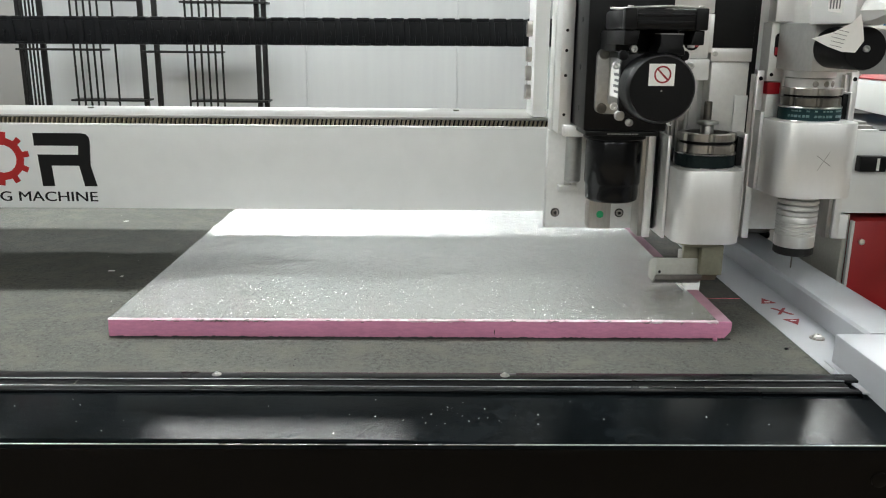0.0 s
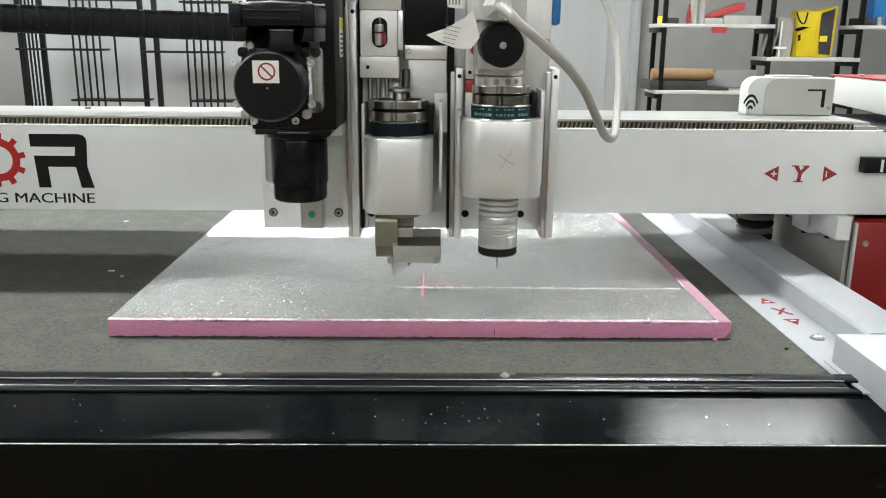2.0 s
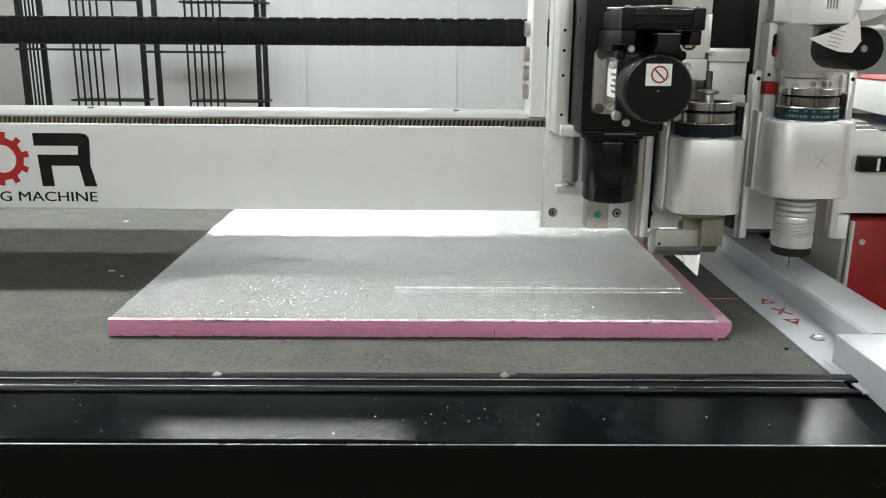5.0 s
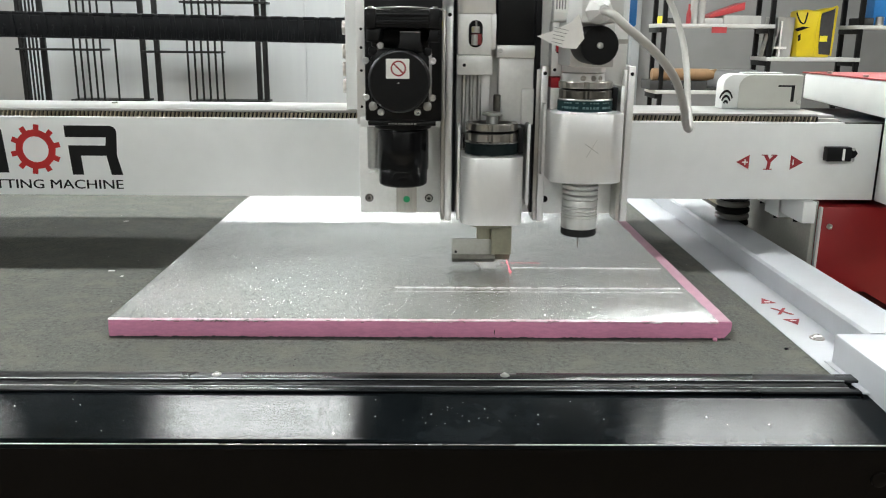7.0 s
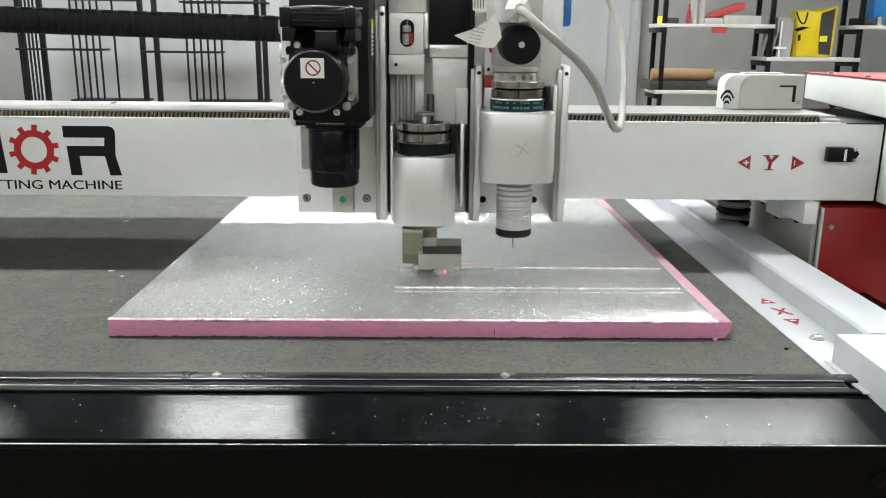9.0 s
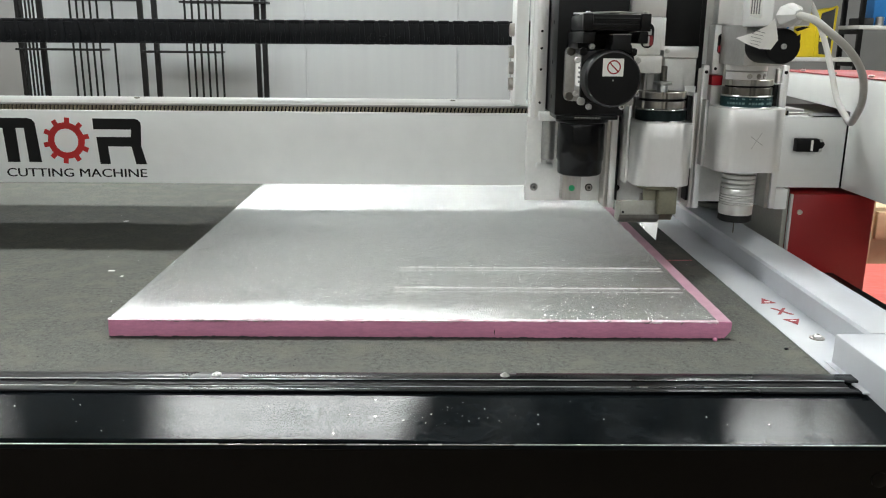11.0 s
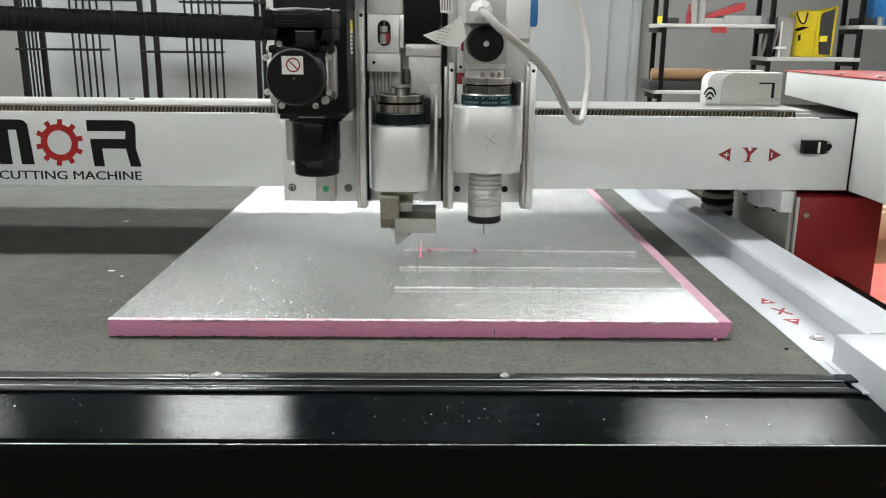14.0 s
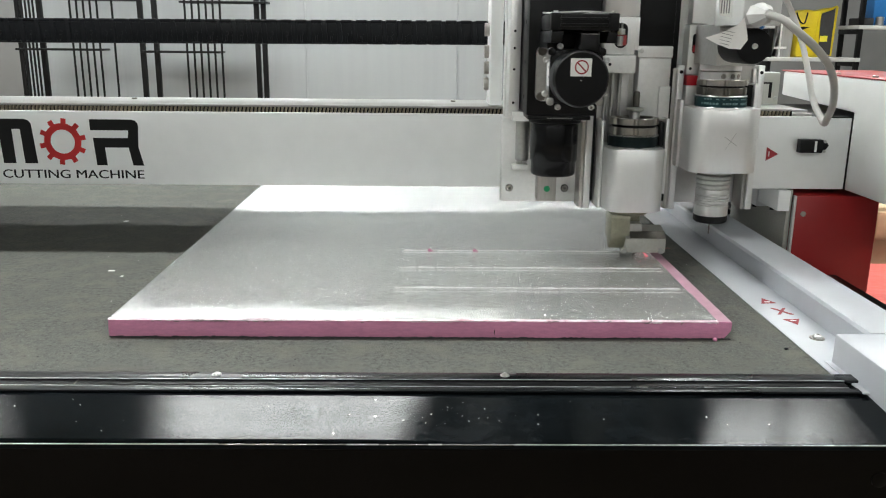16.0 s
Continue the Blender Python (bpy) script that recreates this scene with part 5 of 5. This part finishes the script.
tube_rack("display_rack", "black tube rack with thin rods and narrow boards", [-2.80, -2.655, -1.98, -1.885, -1.195, -1.148], [(-2.82, -2.24, 0.182), (-2.48, -1.965, -0.156), (-1.975, -1.445, 0.172), (-1.66, -1.13, -0.156), (-2.45, -2.0, 0.51), (-1.70, -1.12, 0.50)],
          [(-2.775, -2.675, 5, -0.6, 1.1), (-2.43, -2.25, 5, -0.3, 1.1), (-2.15, -2.15, 1, -0.6, 1.1), (-1.665, -1.43, 6, -0.3, 1.1)], 5.8, RACKBLACK)


def open_rack(posts, boards):
    rack = thing("open_shelf", (posts[0], 4.7, FLOOR_Z), "black tube shelving with white boards", "shelf rack")
    for x in posts:
        for y in (4.5, 4.70):
            part("post", box(x - 0.012, x + 0.012, y - 0.012, y + 0.012, FLOOR_Z, 1.3, 0.003), RACKBLACK, rack)
    for x0, x1, z in boards:
        b = part("shelf_board", box(x0, x1, 4.485, 4.72, z - 0.004, z + 0.016, 0.003), SHELFWHITE, rack)
        for xe in (x0, x1 - 0.025):
            part("board_frame", box(xe, xe + 0.025, 4.49, 4.71, z - 0.030, z - 0.0042, 0.002), RACKBLACK, b)
    return rack


open_rack([1.228, 1.800, 2.275, 2.82], [(1.20, 1.815, 0.345), (1.20, 1.815, -0.002), (1.785, 2.29, 0.176), (2.26, 2.84, 0.345), (1.785, 2.29, 0.58), (1.20, 1.815, 0.70), (2.26, 2.84, -0.05)])
SHY = 4.55


def bag():
    m = prism([(1.965, 0.192), (2.150, 0.192), (2.160, 0.30), (2.150, 0.455), (2.06, 0.435), (2.00, 0.442), (1.955, 0.432), (1.962, 0.33)], "y", SHY, SHY + 0.11, 0.012)
    ob = thing("carrier_bag", (2.03, SHY, 0.192), "bright yellow carrier bag with a dark side", "bag")
    part("body", m, BAGYELLOW, ob)
    part("side_panel", prism([(2.085, 0.210), (2.150, 0.205), (2.150, 0.445), (2.078, 0.42)], "y", SHY - 0.004, SHY - 0.001), DARKFOAM, ob, "dark brown side panel")
    part("edge_band", prism([(2.150, 0.200), (2.158, 0.200), (2.166, 0.455), (2.155, 0.462)], "y", SHY - 0.006, SHY - 0.001), BAGYELLOW, ob)
    part("top_band", prism([(2.078, 0.420), (2.078, 0.428), (2.160, 0.464), (2.160, 0.455)], "y", SHY - 0.006, SHY - 0.001), BAGYELLOW, ob)
    part("fold", prism([(2.060, 0.195), (2.090, 0.195), (2.072, 0.33), (2.082, 0.43), (2.066, 0.43), (2.058, 0.33)], "y", SHY - 0.007, SHY + 0.002, 0.003), BAGYELLOW, ob, "creased yellow fold")
    part("label", box(2.085, 2.125, SHY - 0.007, SHY - 0.004, 0.275, 0.305), YELLOWLABEL, ob)
    part("dark_patch", prism([(1.942, 0.340), (1.990, 0.353), (2.025, 0.348), (1.985, 0.335), (1.960, 0.327)], "y", SHY - 0.003, SHY - 0.001), BLACK, ob, "dark leaf-shaped print")
    part("dark_patch", prism([(1.967, 0.305), (1.980, 0.317), (1.983, 0.285), (1.970, 0.273)], "y", SHY - 0.003, SHY - 0.001), BLACK, ob, "dark leaf-shaped print")
    part("handle", pipe([(1.945, SHY - 0.004, 0.425), (1.965, SHY - 0.012, 0.38), (1.99, SHY - 0.012, 0.37), (2.005, SHY - 0.004, 0.425)], 0.004, 6, 6), BLACK, ob)


bag()
easel = thing("paper_stack", (1.85, SHY, 0.192), "pale folded boards leaning on a shelf", "boards")
for i, (x0, x1, lean) in enumerate(((1.785, 1.812, 0.04), (1.835, 1.862, 0.045), (1.860, 1.900, 0.012), (1.895, 1.950, -0.015))):
    part("board", prism([(x0, 0.192), (x1, 0.192), (x1 - lean * 0.2 + 0.005, 0.40), (x0 + lean, 0.40)], "y", SHY + 0.01 * i, SHY + 0.05 + 0.01 * i, 0.003), SHELFDULL, easel)
part("leg", box(1.864, 1.872, SHY - 0.02, SHY - 0.008, 0.192, 0.38, 0.002), PAPER, easel)
part("brace", box(1.838, 1.905, SHY - 0.02, SHY - 0.008, 0.235, 0.247, 0.002), PAPER, easel)
single("cardboard_roll", joined(lathe((1.185, SHY - 0.02, 0.096), [(0.029, 0), (0.032, 0.004), (0.032, 0.30), (0.022, 0.335), (0.012, 0.336)], "x", 20), prism([(1.47, 0.118), (1.535, 0.126), (1.515, 0.088), (1.47, 0.080)], "y", SHY - 0.035, SHY - 0.015, 0.002)), CARD, "brown cardboard roll on a shelf", "roll", origin=(1.185, SHY - 0.02, 0.064))
single("foam_block", joined(box(1.17, 1.48, SHY - 0.06, SHY + 0.14, 0.0142, 0.0640, 0.004), box(1.48, 1.60, SHY - 0.06, SHY + 0.14, 0.0142, 0.030, 0.004)), DARKFOAM, "charcoal foam block on a shelf", "foam block", origin=(1.17, SHY, 0.0142))
single("sheet_pile", box(1.47, 1.78, SHY + 0.03, SHY + 0.14, 0.0302, 0.120, 0.004), WALLPAINT, "pale sheets piled on a shelf", "sheets", origin=(1.47, SHY, 0.0302))
single("red_folder", prism([(1.475, 0.388), (1.475, 0.408), (1.66, 0.475), (1.66, 0.435)], "y", SHY - 0.02, SHY + 0.13, 0.003), FADEDRED, "red folder lying tilted on boxes", "folder", origin=(1.475, SHY, 0.388))
single("white_carton", box(1.545, 1.745, SHY - 0.04, SHY + 0.12, 0.3612, 0.405, 0.004), SHELFDULL, "low white carton on a shelf", "carton", origin=(1.545, SHY, 0.3612))
single("white_carton", box(1.445, 1.545, SHY - 0.03, SHY + 0.1, 0.3612, 0.392, 0.004), SHELFDULL, "low white carton on a shelf", "carton", origin=(1.445, SHY, 0.3612))
for x, h in ((1.395, 0.20), (1.435, 0.22)):
    single("white_tube", rod((x, SHY, 0.3612), 0.019, h, "z", 20, 0.003), SHELFDULL, "white upright tube on a shelf", "tube", "white tubes", origin=(x, SHY, 0.3612))
single("red_bottle", lathe((1.362, SHY - 0.02, 0.3612), [(0.012, 0), (0.013, 0.004), (0.013, 0.05), (0.006, 0.075), (0.006, 0.1)], "z", 14), PINRED, "small dark red bottle on a shelf", "bottle", origin=(1.362, SHY, 0.3612))
single("yellow_tin", rod((1.235, SHY + 0.05, 0.3612), 0.02, 0.04, "z", 16, 0.003), YELLOWLABEL, "small yellow tin on a shelf", "tin", origin=(1.235, SHY, 0.3612))
single("tool_pouch", box(1.26, 1.32, SHY, SHY + 0.08, 0.3612, 0.392, 0.008), DARKFOAM, "small dark pouch on a shelf", "pouch", origin=(1.26, SHY, 0.3612))
single("red_label", box(1.47, 1.55, SHY - 0.085, SHY - 0.083, 0.315, 0.345), FADEDRED, "red shelf label hanging from a board", "label", origin=(1.51, SHY - 0.084, 0.315))
single("blue_crate", box(2.36, 2.75, SHY, SHY + 0.15, 0.3612, 0.62, 0.01), BLUE, "blue plastic crate on a shelf", "crate", origin=(2.5, SHY, 0.3612))
single("dark_case", box(2.29, 2.355, SHY - 0.03, SHY + 0.12, 0.3612, 0.40, 0.006), DARKFOAM, "small dark case on a shelf", "case", origin=(2.3, SHY, 0.3612))
single("steel_can", rod((2.385, SHY - 0.03, 0.3612), 0.02, 0.045, "z", 18, 0.003), CHROME, "short steel can on a shelf", "can", origin=(2.385, SHY, 0.3612))
# beside the machine
single("wooden_crate", joined(box(1.02, 1.9, 2.0, 2.5, FLOOR_Z, -0.12, 0.006), box(1.0, 1.02, 1.98, 2.52, FLOOR_Z, -0.10, 0.003), *[box(xx, xx + 0.07, 1.982, 1.999, FLOOR_Z, -0.10, 0.003) for xx in (1.03, 1.42, 1.82)], box(1.11, 1.41, 1.984, 1.999, -0.20, -0.13, 0.003), box(1.50, 1.81, 1.984, 1.999, -0.20, -0.13, 0.003)), WOODPALE, "pale plywood crate beside the machine", "crate", origin=(1.4, 2.2, FLOOR_Z))
single("coral_cover", box(0.66, 1.6, 1.25, 1.85, FLOOR_Z, -0.22, 0.02), CORAL, "coral plastic cover beside the machine", "cover", origin=(1.1, 1.5, FLOOR_Z))

# foam crumbs and scraps lying about
dust = thing("foam_dust", (0, 0.60, -0.002), "foam and dust crumbs scattered on ledge and mat", "foam crumbs", kind="stuff")
bits = []
for i in range(40):
    x, y = rnd.uniform(-0.38, 0.30), rnd.uniform(0.552, 0.612)
    if rnd.random() < 0.45:
        x = rnd.gauss(0.03, 0.03)
        y = rnd.uniform(0.568, 0.600)
    s = rnd.choice((0.0003, 0.0003, 0.0004, 0.0006))
    bits.append(lathe((x, y, ledge_z(x, y) - 0.0001), [(s * 0.6, 0), (s, s * 0.5), (s * 0.4, s * 1.2)], "z", 6))
for i in range(25):
    x, y = rnd.uniform(-0.6, 0.34), rnd.uniform(0.66, 1.3)
    if not (SX0 - 0.003 < x < SX1 + 0.003 and y > SY0 - 0.004):
        s = rnd.choice((0.0004, 0.0006))
        bits.append(lathe((x, y, -0.0001), [(s * 0.6, 0), (s, s * 0.4), (s * 0.4, s)], "z", 6))
part("crumbs", joined(*bits), PAPER, dust)
dark = []
for i in range(150):
    x, y = rnd.uniform(-0.75, 0.345), rnd.uniform(0.658, 0.745) if rnd.random() < 0.7 else rnd.uniform(0.75, 1.2)
    if not (SX0 - 0.003 < x < SX1 + 0.003 and y > SY0 - 0.004):
        s = rnd.choice((0.0003, 0.0004, 0.0006, 0.0009))
        dark.append(lathe((x, y, -0.0001), [(s * 0.7, 0), (s, s * 0.4), (s * 0.4, s * 0.8)], "z", 6))
part("dark_crumbs", joined(*dark), DARKFOAM, dust, "tiny dark crumbs on the felt")
for x, y, w in ((-0.393, 0.975, 0.007), (-0.475, 1.253, 0.007), (-0.372, 0.952, 0.003)):
    single("paper_scrap", turned(box(-w / 2, w / 2, -0.0016, 0.0016, 0, 0.0004), Matrix.Translation((x, y, 0.0002)) @ Matrix.Rotation(0.15, 4, "Z")), PAPER, "tiny white scrap on the felt mat", "scrap", origin=(x, y, 0))
single("pebble", lathe((0.335, 0.722, 0.0), [(0.0014, 0), (0.0022, 0.0008), (0.0012, 0.0018)], "z", 8), BLACK, "tiny dark crumb on the felt mat", "crumb", origin=(0.335, 0.722, 0))


# ---- movement ----
GY = [(0.0, 0.0006), (1.55, 0.0), (1.7, 0.003), (1.8, 0.006), (1.9, 0.002), (2.0, -0.0082), (2.1, -0.0112), (2.3, -0.0112), (2.5, -0.0104), (2.8, -0.0052), (3.0, -0.0042), (4.2, -0.0036),
      (4.7, -0.0036), (4.85, -0.008), (5.0, 0.0), (5.25, 0.080), (5.4, 0.0872), (5.9, 0.0812), (6.1, 0.0806), (7.5, 0.0808), (7.65, 0.084), (7.75, 0.086), (7.85, 0.081), (8.0, 0.0655), (8.1, 0.0640), (8.3, 0.0668), (8.5, 0.0718),
      (8.7, 0.0754), (8.85, 0.0762), (9.2, 0.0765), (10.4, 0.0765), (10.55, 0.073), (10.7, 0.085), (10.95, 0.160), (11.1, 0.1695), (11.3, 0.1683), (11.5, 0.1657), (11.7, 0.1625), (11.85, 0.1613), (13.4, 0.1614),
      (13.5, 0.1650), (13.6, 0.1675), (13.7, 0.161), (13.8, 0.150), (13.95, 0.1468), (14.1, 0.1475), (14.3, 0.1508), (14.5, 0.1539), (14.7, 0.1563), (15.0, 0.1567), (16.0, 0.1566)]
CX = [(0.0, 0.3057), (0.1, 0.3053), (0.2, 0.2990), (0.3, 0.2810), (0.4, 0.2550), (0.5, 0.2292), (1.0, 0.1161), (1.4, 0.0240), (1.5, 0.0), (1.6, -0.0085), (1.7, -0.0088), (1.9, -0.0088), (2.0, -0.0115), (2.1, -0.0133),
      (2.9, -0.0133), (3.0, -0.0096), (3.1, 0.0110), (3.2, 0.0345), (3.5, 0.1025), (4.0, 0.2156), (4.2, 0.2660), (4.4, 0.2985), (4.5, 0.3020), (4.6, 0.3030), (4.75, 0.3030), (5.3, 0.3031), (5.95, 0.3031), (6.1, 0.2895), (6.2, 0.2700),
      (6.3, 0.2481), (6.5, 0.2020), (7.0, 0.0892), (7.3, 0.0155), (7.4, -0.0017), (7.5, -0.0099), (7.8, -0.0101), (7.9, -0.0123), (8.0, -0.0148), (8.1, -0.0151), (8.75, -0.0146), (8.9, -0.0045), (9.0, 0.0133), (9.2, 0.0597), (9.7, 0.1735),
      (10.1, 0.2640), (10.2, 0.2850), (10.3, 0.2975), (10.45, 0.3010), (11.0, 0.3010), (11.85, 0.3011), (11.95, 0.2960), (12.0, 0.2871), (12.1, 0.2685), (12.2, 0.2450), (12.5, 0.1752), (13.0, 0.0573), (13.1, 0.0335), (13.2, 0.0105),
      (13.3, -0.0050), (13.4, -0.0107), (13.6, -0.0109), (13.7, -0.0150), (13.8, -0.0160), (14.65, -0.0161), (14.8, -0.0065), (14.9, 0.0135), (15.0, 0.0374), (15.5, 0.1554), (16.0, 0.2677)]
LIFT = [(0.0, 0.0), (1.58, 0.0), (1.7, 0.0105), (1.8, 0.0250), (1.9, 0.0318), (2.0, 0.0310), (2.1, 0.0278), (2.2, 0.0240), (2.3, 0.0205), (2.4, 0.0178), (2.5, 0.0148), (2.6, 0.0108), (2.7, 0.0066), (2.8, 0.0012), (2.87, 0.0),
        (4.55, 0.0), (4.7, 0.0150), (4.85, 0.0312), (5.35, 0.0312), (5.6, 0.0170), (5.85, 0.0020), (5.95, 0.0), (7.5, 0.0), (7.6, 0.0086), (7.7, 0.0250), (7.8, 0.0312), (8.0, 0.0300), (8.1, 0.0260), (8.2, 0.0228), (8.3, 0.0176), (8.5, 0.0092),
        (8.6, 0.0042), (8.7, 0.0), (10.3, 0.0), (10.45, 0.0160), (10.6, 0.0312), (11.0, 0.0310), (11.1, 0.0280), (11.3, 0.0195), (11.5, 0.0117), (11.7, 0.0032), (11.8, 0.0), (13.4, 0.0), (13.5, 0.0138), (13.6, 0.0248), (13.7, 0.0315),
        (13.8, 0.0308), (13.9, 0.0285), (14.0, 0.0255), (14.1, 0.0230), (14.2, 0.0195), (14.3, 0.0155), (14.4, 0.0115), (14.5, 0.0066), (14.6, 0.0030), (14.7, 0.0), (16.0, 0.0)]
TURN = [(0.0, 180), (1.8, 180), (1.85, 125), (1.9, 70), (1.95, 20), (2.0, 0), (4.8, 0), (4.87, 60), (4.93, 120), (5.0, 180), (7.7, 180), (7.7334, 115), (7.7667, 45), (7.8, 0), (10.5, 0), (10.57, 60), (10.63, 120), (10.7, 180),
        (13.6, 180), (13.6334, 115), (13.6667, 45), (13.7, 0), (16.0, 0)]


def between(rows, t):
    for (a, va), (b, vb) in zip(rows, rows[1:]):
        if a <= t <= b:
            return va + (vb - va) * (t - a) / (b - a)
    return rows[-1][1]


def times(*tables):
    return sorted({round(r[0], 4) for t in tables for r in t})


def moved(ob, t, dx, dy, dz=0.0, ry=0.0):
    o = ORIGIN[ob]
    return (t, pose(o.x + dx, o.y + dy, o.z + dz, 0, ry, 0))


def motions():
    walk(gantry, [moved(gantry, t, 0, v) for t, v in GY])
    both = times(GY, CX)
    for ob in (carriage, spindle, osc):
        walk(ob, [moved(ob, t, between(CX, t), between(GY, t)) for t in both])
    three = times(GY, CX, LIFT)
    walk(knife, [moved(knife, t, between(CX, t), between(GY, t), between(LIFT, t)) for t in three])
    walk(holder, [(t, pose(0, 0, 0, 0, 0, a)) for t, a in TURN])
    # the chain sags a little more the further the carriage pulls it out
    walk(chain, [moved(chain, t, between(CX, t), between(GY, t), 0.0, max(-0.2, 1.55 - 11.0 * between(CX, t))) for t in both])
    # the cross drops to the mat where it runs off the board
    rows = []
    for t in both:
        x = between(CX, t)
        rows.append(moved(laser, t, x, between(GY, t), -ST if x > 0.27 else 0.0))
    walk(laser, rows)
    # slivers rise where the knife has passed
    spans = {("left", 0): (0.1, 1.7), ("right", 0): (2.9, 4.7), ("left", 1): (5.95, 7.5), ("right", 1): (8.75, 10.4), ("left", 2): (11.85, 13.4), ("right", 2): (14.65, 16.0)}
    for ob, x, way, stop in BURRS:
        a, b = spans[way, stop]
        when = None
        k = a
        while k < b:
            tip_x = between(CX, k) + AXIS_X
            if (tip_x < x) if way == "left" else (tip_x > x):
                when = k
                break
            k += 1 / 30
        p = Vector(ob.location)
        down, up = Matrix.Translation(p - Vector((0, 0, 0.0060))), Matrix.Translation(p)
        if when is None:
            rows = [(0.0, down), (16.0, down)] if x < 0.25 or way == "right" else [(0.0, up), (16.0, up)]
        elif when < 0.12:
            rows = [(0.0, up), (16.0, up)]
        else:
            rows = [(0.0, down), (when, down), (min(when + 0.1, 15.99), up), (16.0, up)]
        walk(ob, rows)


motions()
